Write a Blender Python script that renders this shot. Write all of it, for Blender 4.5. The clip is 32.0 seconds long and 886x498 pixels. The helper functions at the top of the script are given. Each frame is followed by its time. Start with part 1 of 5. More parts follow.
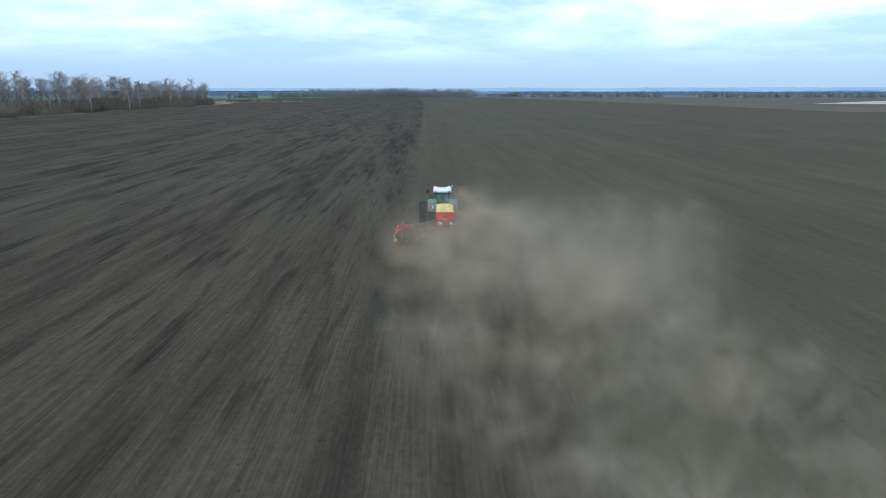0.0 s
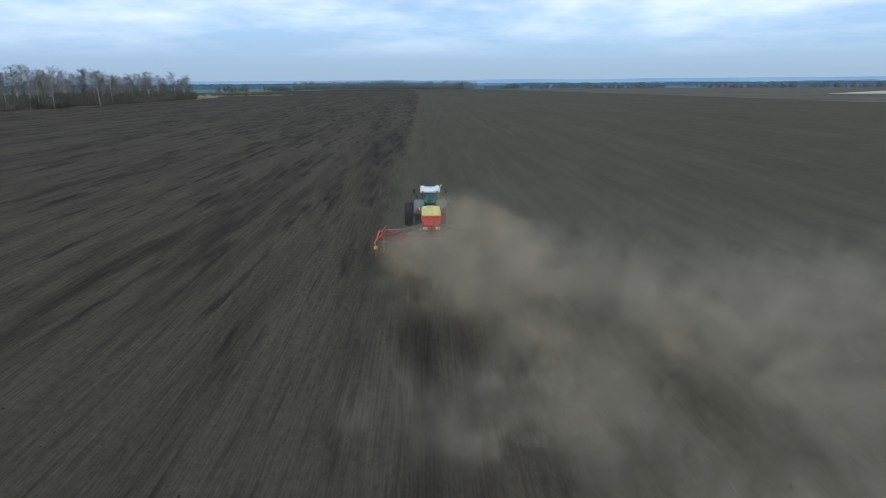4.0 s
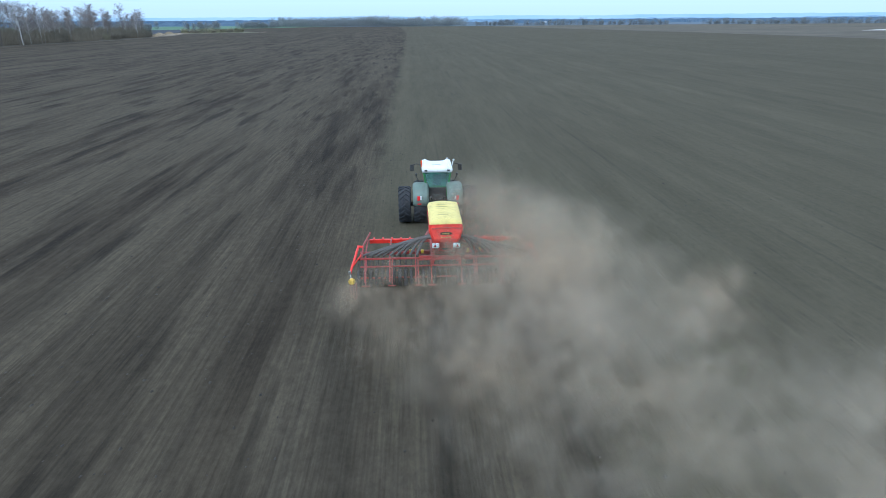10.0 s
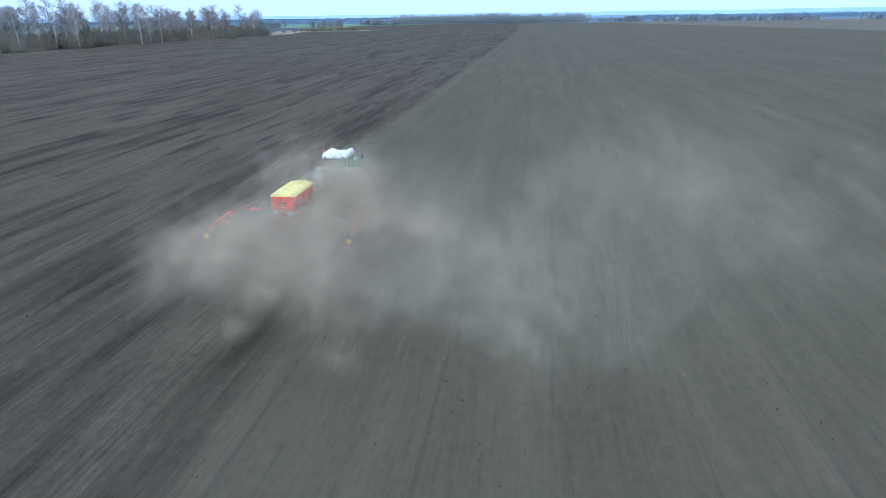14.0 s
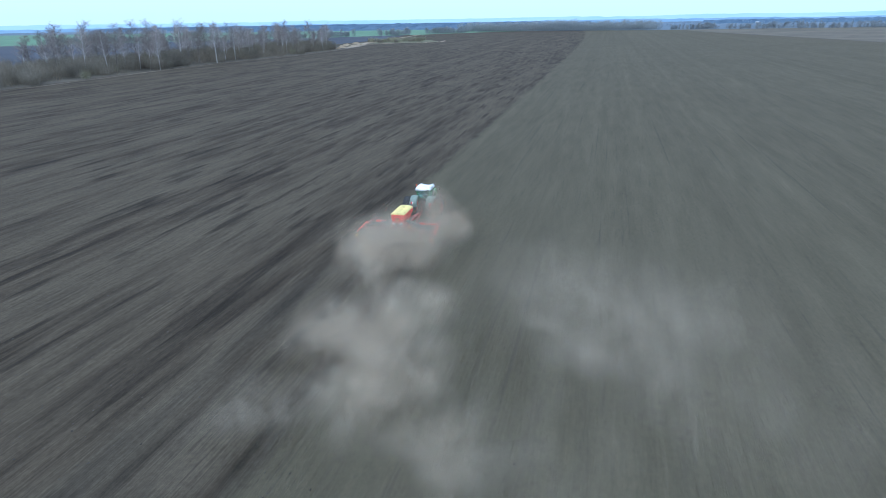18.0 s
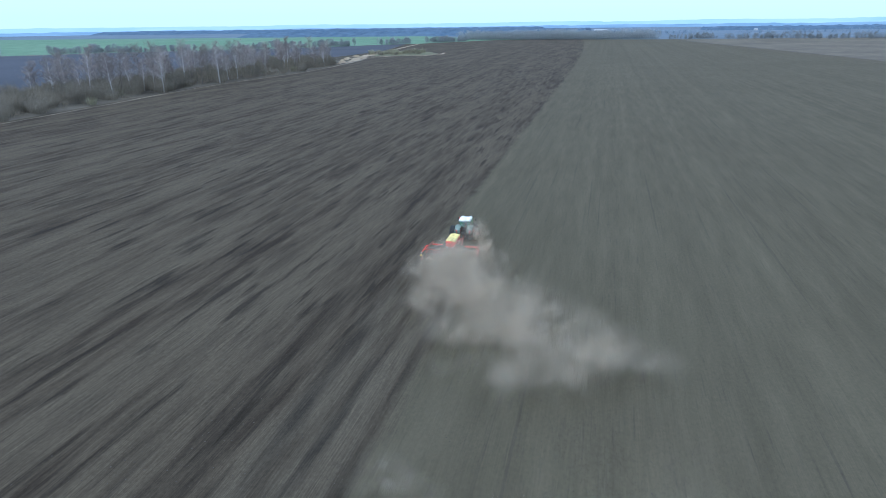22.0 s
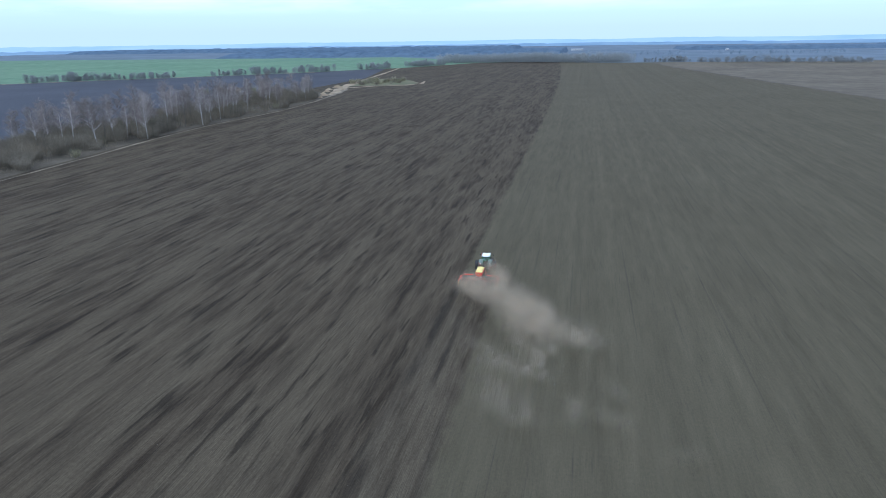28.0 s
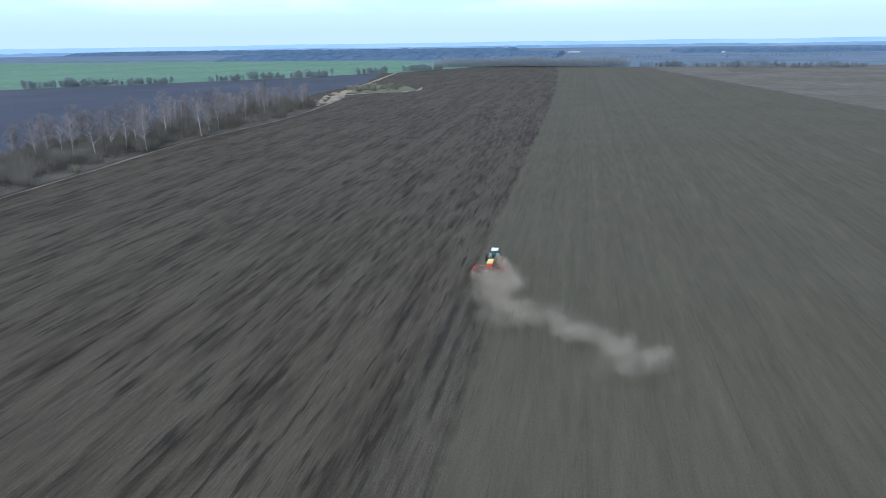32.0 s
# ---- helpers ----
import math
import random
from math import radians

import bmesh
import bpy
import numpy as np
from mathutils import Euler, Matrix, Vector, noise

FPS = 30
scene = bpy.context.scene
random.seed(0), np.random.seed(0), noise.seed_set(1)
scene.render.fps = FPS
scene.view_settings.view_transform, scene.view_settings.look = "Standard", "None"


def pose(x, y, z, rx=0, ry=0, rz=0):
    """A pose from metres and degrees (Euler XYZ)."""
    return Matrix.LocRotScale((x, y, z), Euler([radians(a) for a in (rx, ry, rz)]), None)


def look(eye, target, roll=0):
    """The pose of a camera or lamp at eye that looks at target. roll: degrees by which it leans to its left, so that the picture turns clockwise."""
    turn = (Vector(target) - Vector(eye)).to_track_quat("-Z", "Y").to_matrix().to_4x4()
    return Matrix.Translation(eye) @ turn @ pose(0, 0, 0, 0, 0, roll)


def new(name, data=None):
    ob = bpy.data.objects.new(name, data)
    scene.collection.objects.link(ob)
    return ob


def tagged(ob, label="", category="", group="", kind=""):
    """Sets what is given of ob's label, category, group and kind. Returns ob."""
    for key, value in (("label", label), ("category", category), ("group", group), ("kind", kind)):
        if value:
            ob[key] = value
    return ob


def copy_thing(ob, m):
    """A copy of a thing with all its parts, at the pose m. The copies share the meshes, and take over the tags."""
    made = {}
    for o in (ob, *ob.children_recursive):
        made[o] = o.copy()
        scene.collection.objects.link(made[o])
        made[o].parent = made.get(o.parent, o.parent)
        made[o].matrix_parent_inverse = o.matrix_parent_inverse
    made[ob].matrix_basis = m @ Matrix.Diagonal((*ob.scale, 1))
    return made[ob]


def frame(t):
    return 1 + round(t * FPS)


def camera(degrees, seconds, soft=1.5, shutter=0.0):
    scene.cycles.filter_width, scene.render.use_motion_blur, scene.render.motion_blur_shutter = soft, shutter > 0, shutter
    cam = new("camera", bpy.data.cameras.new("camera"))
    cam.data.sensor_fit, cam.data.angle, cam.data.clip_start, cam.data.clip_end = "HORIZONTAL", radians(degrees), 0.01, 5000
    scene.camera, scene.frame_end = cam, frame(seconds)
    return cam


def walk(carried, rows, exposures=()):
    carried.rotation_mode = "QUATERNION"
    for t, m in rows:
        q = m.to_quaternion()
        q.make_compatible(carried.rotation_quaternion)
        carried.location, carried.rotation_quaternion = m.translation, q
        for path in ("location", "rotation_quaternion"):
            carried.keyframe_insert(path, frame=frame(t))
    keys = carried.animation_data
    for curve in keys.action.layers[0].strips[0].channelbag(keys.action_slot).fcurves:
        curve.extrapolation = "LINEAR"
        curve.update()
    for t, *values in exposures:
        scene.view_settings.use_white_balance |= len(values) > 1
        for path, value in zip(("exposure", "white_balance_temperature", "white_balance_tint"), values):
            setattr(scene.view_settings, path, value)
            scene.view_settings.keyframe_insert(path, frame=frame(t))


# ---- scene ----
cam = camera(71.6, 32.0, soft=0.9)
# seconds, x, y, height, heading to the left, tilt, roll
FLIGHT = [
    (0.0, -1.33, -2.15, 11.97, -1.39, -14.36, 0.00), (0.5, -1.06, 1.55, 11.85, -1.28, -14.41, 0.03), (1.0, -0.84, 5.25, 11.81, -1.32, -14.46, -0.00),
    (1.5, -0.69, 8.95, 11.82, -1.14, -14.64, -0.26), (2.0, -0.57, 12.65, 11.78, -1.28, -14.70, -0.22), (2.5, -0.46, 16.40, 11.74, -1.43, -14.74, -0.23),
    (3.0, -0.37, 20.27, 11.77, -1.60, -14.93, -0.35), (3.5, -0.30, 24.25, 11.84, -1.60, -15.01, -0.41), (5.5, -1.16, 43.92, 11.36, -1.90, -15.14, -0.38),
    (6.0, -1.27, 48.64, 11.24, -1.91, -15.22, -0.52), (6.5, -1.41, 53.27, 11.25, -1.89, -16.94, -0.52), (7.0, -1.58, 57.72, 11.31, -2.02, -18.36, -0.46),
    (7.5, -1.74, 61.95, 11.33, -2.11, -18.37, -0.45), (8.0, -1.87, 66.01, 11.28, -2.17, -18.40, -0.37), (8.5, -2.07, 70.18, 11.12, -2.23, -18.52, -0.41),
    (9.0, -2.04, 74.48, 10.89, -2.34, -19.13, -0.42), (9.5, -1.81, 78.65, 10.71, -2.58, -19.74, -0.36), (10.0, -1.27, 82.68, 10.72, -2.68, -20.41, -0.41),
    (10.5, -0.65, 86.49, 10.85, -3.04, -20.67, -0.38), (11.0, -0.11, 89.61, 11.01, -3.62, -20.67, -0.50), (11.5, 0.55, 91.95, 11.16, -2.31, -20.76, -0.66),
    (12.0, 1.88, 93.87, 11.26, -0.34, -20.68, -0.57), (12.5, 3.99, 95.66, 11.27, 2.59, -20.64, -0.71), (13.0, 6.87, 97.38, 11.23, 6.65, -20.58, -0.84),
    (13.5, 10.11, 98.89, 11.27, 8.58, -20.58, -0.81), (14.0, 13.15, 100.02, 11.56, 8.58, -20.60, -0.79), (14.5, 15.58, 100.79, 12.15, 10.45, -20.60, -0.86),
    (16.5, 18.37, 98.79, 17.18, 14.32, -20.32, -0.79), (17.0, 18.43, 98.81, 18.21, 14.25, -20.24, -0.95), (17.5, 18.69, 98.75, 19.34, 14.45, -20.28, -1.01),
    (18.0, 19.00, 98.60, 20.53, 14.70, -20.30, -0.98), (18.5, 19.24, 98.46, 21.75, 14.94, -20.32, -1.15), (19.0, 19.42, 98.32, 23.08, 14.95, -20.38, -1.18),
    (19.5, 19.53, 98.19, 24.47, 15.01, -20.35, -1.07), (20.0, 19.56, 98.14, 25.83, 15.02, -20.28, -1.07), (20.5, 19.53, 98.13, 27.18, 14.94, -20.29, -1.02),
    (21.0, 19.51, 98.06, 28.57, 14.77, -20.19, -0.92), (21.5, 19.51, 97.88, 29.95, 14.73, -20.16, -0.89), (22.0, 19.43, 97.70, 31.25, 14.62, -20.09, -0.78),
    (22.5, 19.22, 97.60, 32.49, 14.42, -20.08, -0.74), (23.0, 18.96, 97.64, 33.75, 14.11, -19.83, -0.76), (23.5, 18.77, 97.74, 35.04, 13.93, -19.45, -0.82),
    (24.0, 18.70, 97.79, 36.30, 13.73, -19.11, -0.84), (24.5, 18.75, 97.79, 37.54, 13.54, -18.91, -0.65), (25.0, 18.83, 97.88, 38.82, 13.46, -18.95, -0.98),
    (25.5, 18.83, 98.06, 40.11, 13.37, -18.89, -0.99), (27.5, 18.24, 97.92, 45.70, 12.83, -18.86, -0.86), (28.0, 18.25, 97.84, 46.64, 12.73, -18.83, -0.87),
    (28.5, 18.31, 97.84, 47.50, 12.68, -18.75, -0.79), (29.0, 18.41, 97.95, 48.35, 12.73, -18.70, -0.75), (29.5, 18.47, 98.14, 49.32, 12.73, -18.73, -0.80),
    (30.0, 18.45, 98.31, 50.40, 12.72, -18.81, -0.96), (30.5, 18.43, 98.34, 51.40, 12.68, -18.76, -0.97), (31.0, 18.47, 98.09, 52.07, 12.63, -18.75, -0.91),
    (31.5, 18.61, 97.62, 52.51, 12.57, -18.75, -0.86), (32.0, 18.83, 97.07, 52.92, 12.48, -18.76, -0.83),
]
walk(cam, [(t, pose(x, y, z, 90 + tilt, 0, turn) @ pose(0, 0, 0, 0, 0, roll)) for t, x, y, z, turn, tilt, roll in FLIGHT],
     exposures=[(0.0, -0.12, 5300, 4), (1.0, -0.48, 5400, 4), (3.0, -0.5, 5400, 4), (6.0, -0.52, 5450, 4), (7.0, -0.2, 5450, 4), (8.0, 0.06, 5350, 4), (9.0, 0.1, 5250, 4), (11.0, 0.48, 4900, 5), (14.0, 0.52, 4850, 6), (19.0, 0.48, 4900, 7), (23.0, 0.43, 4950, 7), (25.0, 0.34, 5000, 8), (28.0, 0.25, 5150, 10), (32.0, 0.25, 5150, 10)])

# ---- light ----
world = bpy.data.worlds.new("sky")
scene.world = world
world.use_nodes = True
wt = world.node_tree
wt.nodes.clear()


def node(tree, kind, **settings):
    n = tree.nodes.new(kind)
    for key, value in settings.items():
        if key == "operation":
            n.operation = value
        elif key == "blend":
            n.blend_type = value
        elif key == "data":
            n.data_type = value
    return n


SUN_UP, SUN_ROUND = radians(48), radians(215)
sky = wt.nodes.new("ShaderNodeTexSky")
sky.sky_type, sky.sun_disc = "NISHITA", False
sky.sun_elevation, sky.sun_rotation = SUN_UP, SUN_ROUND
sky.air_density, sky.dust_density, sky.ozone_density = 1.0, 0.25, 2.5
coords = wt.nodes.new("ShaderNodeTexCoord")
split = wt.nodes.new("ShaderNodeSeparateXYZ")
wt.links.new(coords.outputs["Generated"], split.inputs[0])
lift = node(wt, "ShaderNodeMath", operation="ADD")
lift.inputs[1].default_value = 0.13
wt.links.new(split.outputs[2], lift.inputs[0])
flat = node(wt, "ShaderNodeVectorMath", operation="DIVIDE")
join = wt.nodes.new("ShaderNodeCombineXYZ")
for i in range(3):
    wt.links.new(lift.outputs[0], join.inputs[i])
wt.links.new(coords.outputs["Generated"], flat.inputs[0])
wt.links.new(join.outputs[0], flat.inputs[1])
banks = wt.nodes.new("ShaderNodeTexNoise")
banks.inputs["Scale"].default_value, banks.inputs["Detail"].default_value = 0.9, 6
banks.inputs["Roughness"].default_value = 0.55
wt.links.new(flat.outputs[0], banks.inputs["Vector"])
cover = wt.nodes.new("ShaderNodeValToRGB")
cover.color_ramp.elements[0].position, cover.color_ramp.elements[1].position = 0.40, 0.62
wt.links.new(banks.outputs["Fac"], cover.inputs[0])
# pale haze low in the sky, thinning upwards, and banks of white cloud before both
depth = wt.nodes.new("ShaderNodeValToRGB")
depth.color_ramp.elements[0].position, depth.color_ramp.elements[0].color = 0.0, (0.97, 0.97, 0.97, 1)
depth.color_ramp.elements[1].position, depth.color_ramp.elements[1].color = 0.16, (0.3, 0.3, 0.3, 1)
wt.links.new(split.outputs[2], depth.inputs[0])
haze = node(wt, "ShaderNodeMix", data="RGBA")
haze.inputs["B"].default_value = (6.1, 7.2, 8.6, 1)
wt.links.new(depth.outputs[0], haze.inputs["Factor"])
wt.links.new(sky.outputs[0], haze.inputs["A"])
clouds = node(wt, "ShaderNodeMix", data="RGBA")
clouds.inputs["B"].default_value = (13.0, 13.4, 13.8, 1)
high_up = wt.nodes.new("ShaderNodeMapRange")
high_up.inputs["From Min"].default_value, high_up.inputs["From Max"].default_value = 0.035, 0.095
wt.links.new(split.outputs[2], high_up.inputs["Value"])
bank = node(wt, "ShaderNodeMath", operation="MULTIPLY")
wt.links.new(cover.outputs[0], bank.inputs[0])
wt.links.new(high_up.outputs["Result"], bank.inputs[1])
wt.links.new(bank.outputs[0], clouds.inputs["Factor"])
clear_sky = node(wt, "ShaderNodeMix", data="RGBA")
clear_sky.inputs["B"].default_value = (8.0, 9.9, 12.4, 1)
blue_part = wt.nodes.new("ShaderNodeValToRGB")
blue_part.color_ramp.elements[0].position, blue_part.color_ramp.elements[0].color = 0.015, (0, 0, 0, 1)
blue_part.color_ramp.elements[1].position, blue_part.color_ramp.elements[1].color = 0.09, (0.85, 0.85, 0.85, 1)
blue_part.color_ramp.elements.new(0.4).color = (0, 0, 0, 1)
wt.links.new(split.outputs[2], blue_part.inputs[0])
wt.links.new(blue_part.outputs[0], clear_sky.inputs["Factor"])
wt.links.new(haze.outputs["Result"], clear_sky.inputs["A"])
wt.links.new(clear_sky.outputs["Result"], clouds.inputs["A"])
glow = wt.nodes.new("ShaderNodeBackground")
glow.inputs["Strength"].default_value = 0.1
wt.links.new(clouds.outputs["Result"], glow.inputs["Color"])
out = wt.nodes.new("ShaderNodeOutputWorld")
wt.links.new(glow.outputs[0], out.inputs[0])

sun = new("sun", bpy.data.lights.new("sun", "SUN"))
sun.data.energy, sun.data.angle, sun.data.color = 1.7, radians(30), (1.0, 0.94, 0.84)
sun_way = Vector((math.sin(SUN_ROUND) * math.cos(SUN_UP), math.cos(SUN_ROUND) * math.cos(SUN_UP), math.sin(SUN_UP)))
sun.matrix_world = look(sun_way * 400, (0, 0, 0))
scene.cycles.transparent_max_bounces = 128


# ---- materials ----
def surface(name, rough=0.7, metal=0.0):
    m = bpy.data.materials.new(name)
    m.use_nodes = True
    b = m.node_tree.nodes["Principled BSDF"]
    b.inputs["Roughness"].default_value, b.inputs["Metallic"].default_value = rough, metal
    return m, m.node_tree, b


def noise_of(t, scale, vector=None, detail=4, stretch=None, rough=0.55):
    """A noise of t's surface: in the object's own space, or along vector; stretch scales its three axes."""
    if vector is None:
        vector = t.nodes.new("ShaderNodeTexCoord").outputs["Object"]
    if stretch:
        s = node(t, "ShaderNodeVectorMath", operation="MULTIPLY")
        s.inputs[1].default_value = stretch
        t.links.new(vector, s.inputs[0])
        vector = s.outputs[0]
    n = t.nodes.new("ShaderNodeTexNoise")
    n.inputs["Scale"].default_value, n.inputs["Detail"].default_value = scale, detail
    n.inputs["Roughness"].default_value = rough
    t.links.new(vector, n.inputs["Vector"])
    return n.outputs["Fac"]


def ramp(t, fac, *stops):
    r = t.nodes.new("ShaderNodeValToRGB")
    e = r.color_ramp.elements
    while len(e) < len(stops):
        e.new(0.5)
    for k, (at, col) in zip(e, stops):
        k.position = at
        k.color = (*col, 1) if isinstance(col, tuple) else (col, col, col, 1)
    t.links.new(fac, r.inputs[0])
    return r.outputs[0]


def mix(t, fac, a, b, blend="MIX"):
    m = node(t, "ShaderNodeMix", data="RGBA", blend=blend)
    for value, key in ((fac, "Factor"), (a, "A"), (b, "B")):
        if isinstance(value, (int, float)):
            m.inputs[key].default_value = value if key == "Factor" else (value, value, value, 1)
        elif isinstance(value, tuple):
            m.inputs[key].default_value = (*value, 1)
        else:
            t.links.new(value, m.inputs[key])
    return m.outputs["Result"]


def maths(t, operation, a, b=0.0):
    m = node(t, "ShaderNodeMath", operation=operation)
    for i, v in enumerate((a, b)):
        if isinstance(v, (int, float)):
            m.inputs[i].default_value = v
        else:
            t.links.new(v, m.inputs[i])
    return m.outputs[0]


def bump(t, b, height, strength, distance):
    n = t.nodes.new("ShaderNodeBump")
    n.inputs["Strength"].default_value, n.inputs["Distance"].default_value = strength, distance
    t.links.new(height, n.inputs["Height"])
    t.links.new(n.outputs[0], b.inputs["Normal"])


SOIL = (0.16, 0.135, 0.11)


def coated(name, col, rough=0.5, metal=0.0, vary=0.25, grime=0.35, size=1.5, relief=0.15):
    """Paint, plastic, rubber or metal with uneven colour, fine grain and field dust settled on it."""
    m, t, b = surface(name, rough, metal)
    broad, grain = noise_of(t, size), noise_of(t, size * 22)
    dark = tuple(c * (1 - vary) for c in col)
    c = mix(t, broad, dark, tuple(min(1.0, c * (1 + vary * 0.5)) for c in col))
    if grime:
        up = t.nodes.new("ShaderNodeSeparateXYZ")
        t.links.new(t.nodes.new("ShaderNodeNewGeometry").outputs["Normal"], up.inputs[0])
        lie = maths(t, "MULTIPLY_ADD", up.outputs[2], 0.35)
        lie.node.inputs[2].default_value = 0.5
        spots = ramp(t, noise_of(t, size * 3), (0.35, 0.0), (0.75, 1.0))
        c = mix(t, maths(t, "MULTIPLY", maths(t, "MULTIPLY", spots, lie), grime), c, SOIL)
    t.links.new(c, b.inputs["Base Color"])
    t.links.new(ramp(t, grain, (0.2, rough * 0.8), (0.8, min(1.0, rough * 1.25))), b.inputs["Roughness"])
    if relief:
        bump(t, b, grain, relief, 0.01)
    return m


GREEN = coated("green_paint", (0.05, 0.24, 0.06), 0.38, grime=0.25)
GREY = coated("grey_fender_plastic", (0.16, 0.215, 0.175), 0.55, grime=0.4)
WHITE = coated("white_roof_paint", (0.85, 0.86, 0.85), 0.4, vary=0.06, grime=0.12)
RED = coated("red_paint", (0.78, 0.030, 0.014), 0.45, vary=0.15, grime=0.10)
RED_DUSTY = coated("dusty_red_paint", (0.34, 0.035, 0.028), 0.6, grime=0.75)
TARP = coated("yellow_tarpaulin", (0.86, 0.70, 0.22), 0.7, vary=0.12, grime=0.3, relief=0.4)
TARP_DARK = coated("tarpaulin_print", (0.36, 0.30, 0.10), 0.7, grime=0.3)
RUBBER = coated("tyre_rubber", (0.022, 0.026, 0.032), 0.8, grime=0.45, size=3)
HOSE = coated("black_hose_rubber", (0.09, 0.085, 0.078), 0.65, grime=0.6, size=4)
IRON = coated("dark_iron", (0.05, 0.05, 0.05), 0.6, 0.3, grime=0.5)
STEEL = coated("worn_steel", (0.35, 0.34, 0.32), 0.45, 0.8, grime=0.5)
YELLOW = coated("yellow_plastic", (0.75, 0.48, 0.02), 0.45, grime=0.2)
LAMP_RED = coated("red_lamp_lens", (0.75, 0.03, 0.03), 0.2, vary=0.1, grime=0.1)
LAMP_WHITE = coated("white_plastic", (0.80, 0.80, 0.78), 0.35, vary=0.1, grime=0.15)
ORANGE = coated("orange_beacon_lens", (0.8, 0.12, 0.02), 0.25, vary=0.1, grime=0.05)
SEAT = coated("dark_seat_cloth", (0.05, 0.06, 0.06), 0.9, grime=0.1)
GOLD = coated("gold_decal", (0.55, 0.42, 0.10), 0.5, grime=0.15)
INK = coated("dark_decal", (0.05, 0.035, 0.03), 0.5, grime=0.15)

GLASS, gt, gb = surface("tinted_cab_glass", 0.05)
gb.inputs["Base Color"].default_value = (0.42, 0.62, 0.60, 1)
gb.inputs["Transmission Weight"].default_value, gb.inputs["IOR"].default_value = 0.85, 1.1


# ---- building helpers ----
def part(name, bm, material, parent=None, label="", smooth=False):
    """Links a bmesh as one mesh object, under parent if one is given."""
    me = bpy.data.meshes.new(name)
    if smooth:
        for f in bm.faces:
            f.smooth = True
    bm.to_mesh(me)
    bm.free()
    for m in material if isinstance(material, (list, tuple)) else [material]:
        me.materials.append(m)
    ob = new(name, me)
    if parent is not None:
        ob.parent = parent
    if label:
        tagged(ob, label)
    return ob


def box(bm, at, size, turn=(0, 0, 0), bevel=0.0, taper=None):
    """A box about at; taper scales its upper face in x and y."""
    made = bmesh.ops.create_cube(bm, size=1.0)["verts"]
    for v in made:
        if taper and v.co.z > 0:
            v.co.x, v.co.y = v.co.x * taper[0], v.co.y * taper[1]
    m = pose(*at, *turn) @ Matrix.Diagonal((*size, 1))
    bmesh.ops.transform(bm, matrix=m, verts=made)
    if bevel:
        edges = list({e for v in made for e in v.link_edges})
        bmesh.ops.bevel(bm, geom=edges, offset=bevel, segments=2, affect="EDGES", profile=0.6)
    return bm


def rod(bm, a, b, r0, r1=None, sides=8):
    """A round bar from a to b."""
    a, b = Vector(a), Vector(b)
    r1 = r0 if r1 is None else r1
    turn = (b - a).to_track_quat("Z", "Y").to_matrix()
    rings = []
    for p, r in ((a, r0), (b, r1)):
        rings.append([bm.verts.new(p + turn @ Vector((r * math.cos(k * math.tau / sides), r * math.sin(k * math.tau / sides), 0))) for k in range(sides)])
    for k in range(sides):
        bm.faces.new((rings[0][k], rings[0][(k + 1) % sides], rings[1][(k + 1) % sides], rings[1][k]))
    bm.faces.new(rings[0][::-1])
    bm.faces.new(rings[1])
    return bm


def tube(bm, points, radius, sides=7):
    """A bent round tube through points."""
    pts = [Vector(p) for p in points]
    last = None
    for i, p in enumerate(pts):
        way = (pts[min(i + 1, len(pts) - 1)] - pts[max(i - 1, 0)]).normalized()
        turn = way.to_track_quat("Z", "X").to_matrix()
        ring = [bm.verts.new(p + turn @ Vector((radius * math.cos(k * math.tau / sides), radius * math.sin(k * math.tau / sides), 0))) for k in range(sides)]
        if last:
            for k in range(sides):
                bm.faces.new((last[k], last[(k + 1) % sides], ring[(k + 1) % sides], ring[k]))
        else:
            bm.faces.new(ring[::-1])
        last = ring
    bm.faces.new(last)
    return bm


def turned(bm, profile, sides=28, axis="X"):
    """Turns a profile of (along the axle, radius) about the x axis."""
    rings = []
    for x, r in profile:
        rings.append([bm.verts.new((x, r * math.cos(k * math.tau / sides), r * math.sin(k * math.tau / sides))) for k in range(sides)])
    for a, b in zip(rings, rings[1:]):
        for k in range(sides):
            bm.faces.new((a[k], a[(k + 1) % sides], b[(k + 1) % sides], b[k]))
    return bm


def curve_points(a, b, sag, steps=10, bow=(0, 0, 0)):
    a, b, bow = Vector(a), Vector(b), Vector(bow)
    return [a.lerp(b, k / steps) + (Vector((0, 0, -sag)) + bow) * (4 * (k / steps) * (1 - k / steps)) for k in range(steps + 1)]


def thing(name, label, category, group="", kind=""):
    return tagged(new(name), label, category, group, kind)


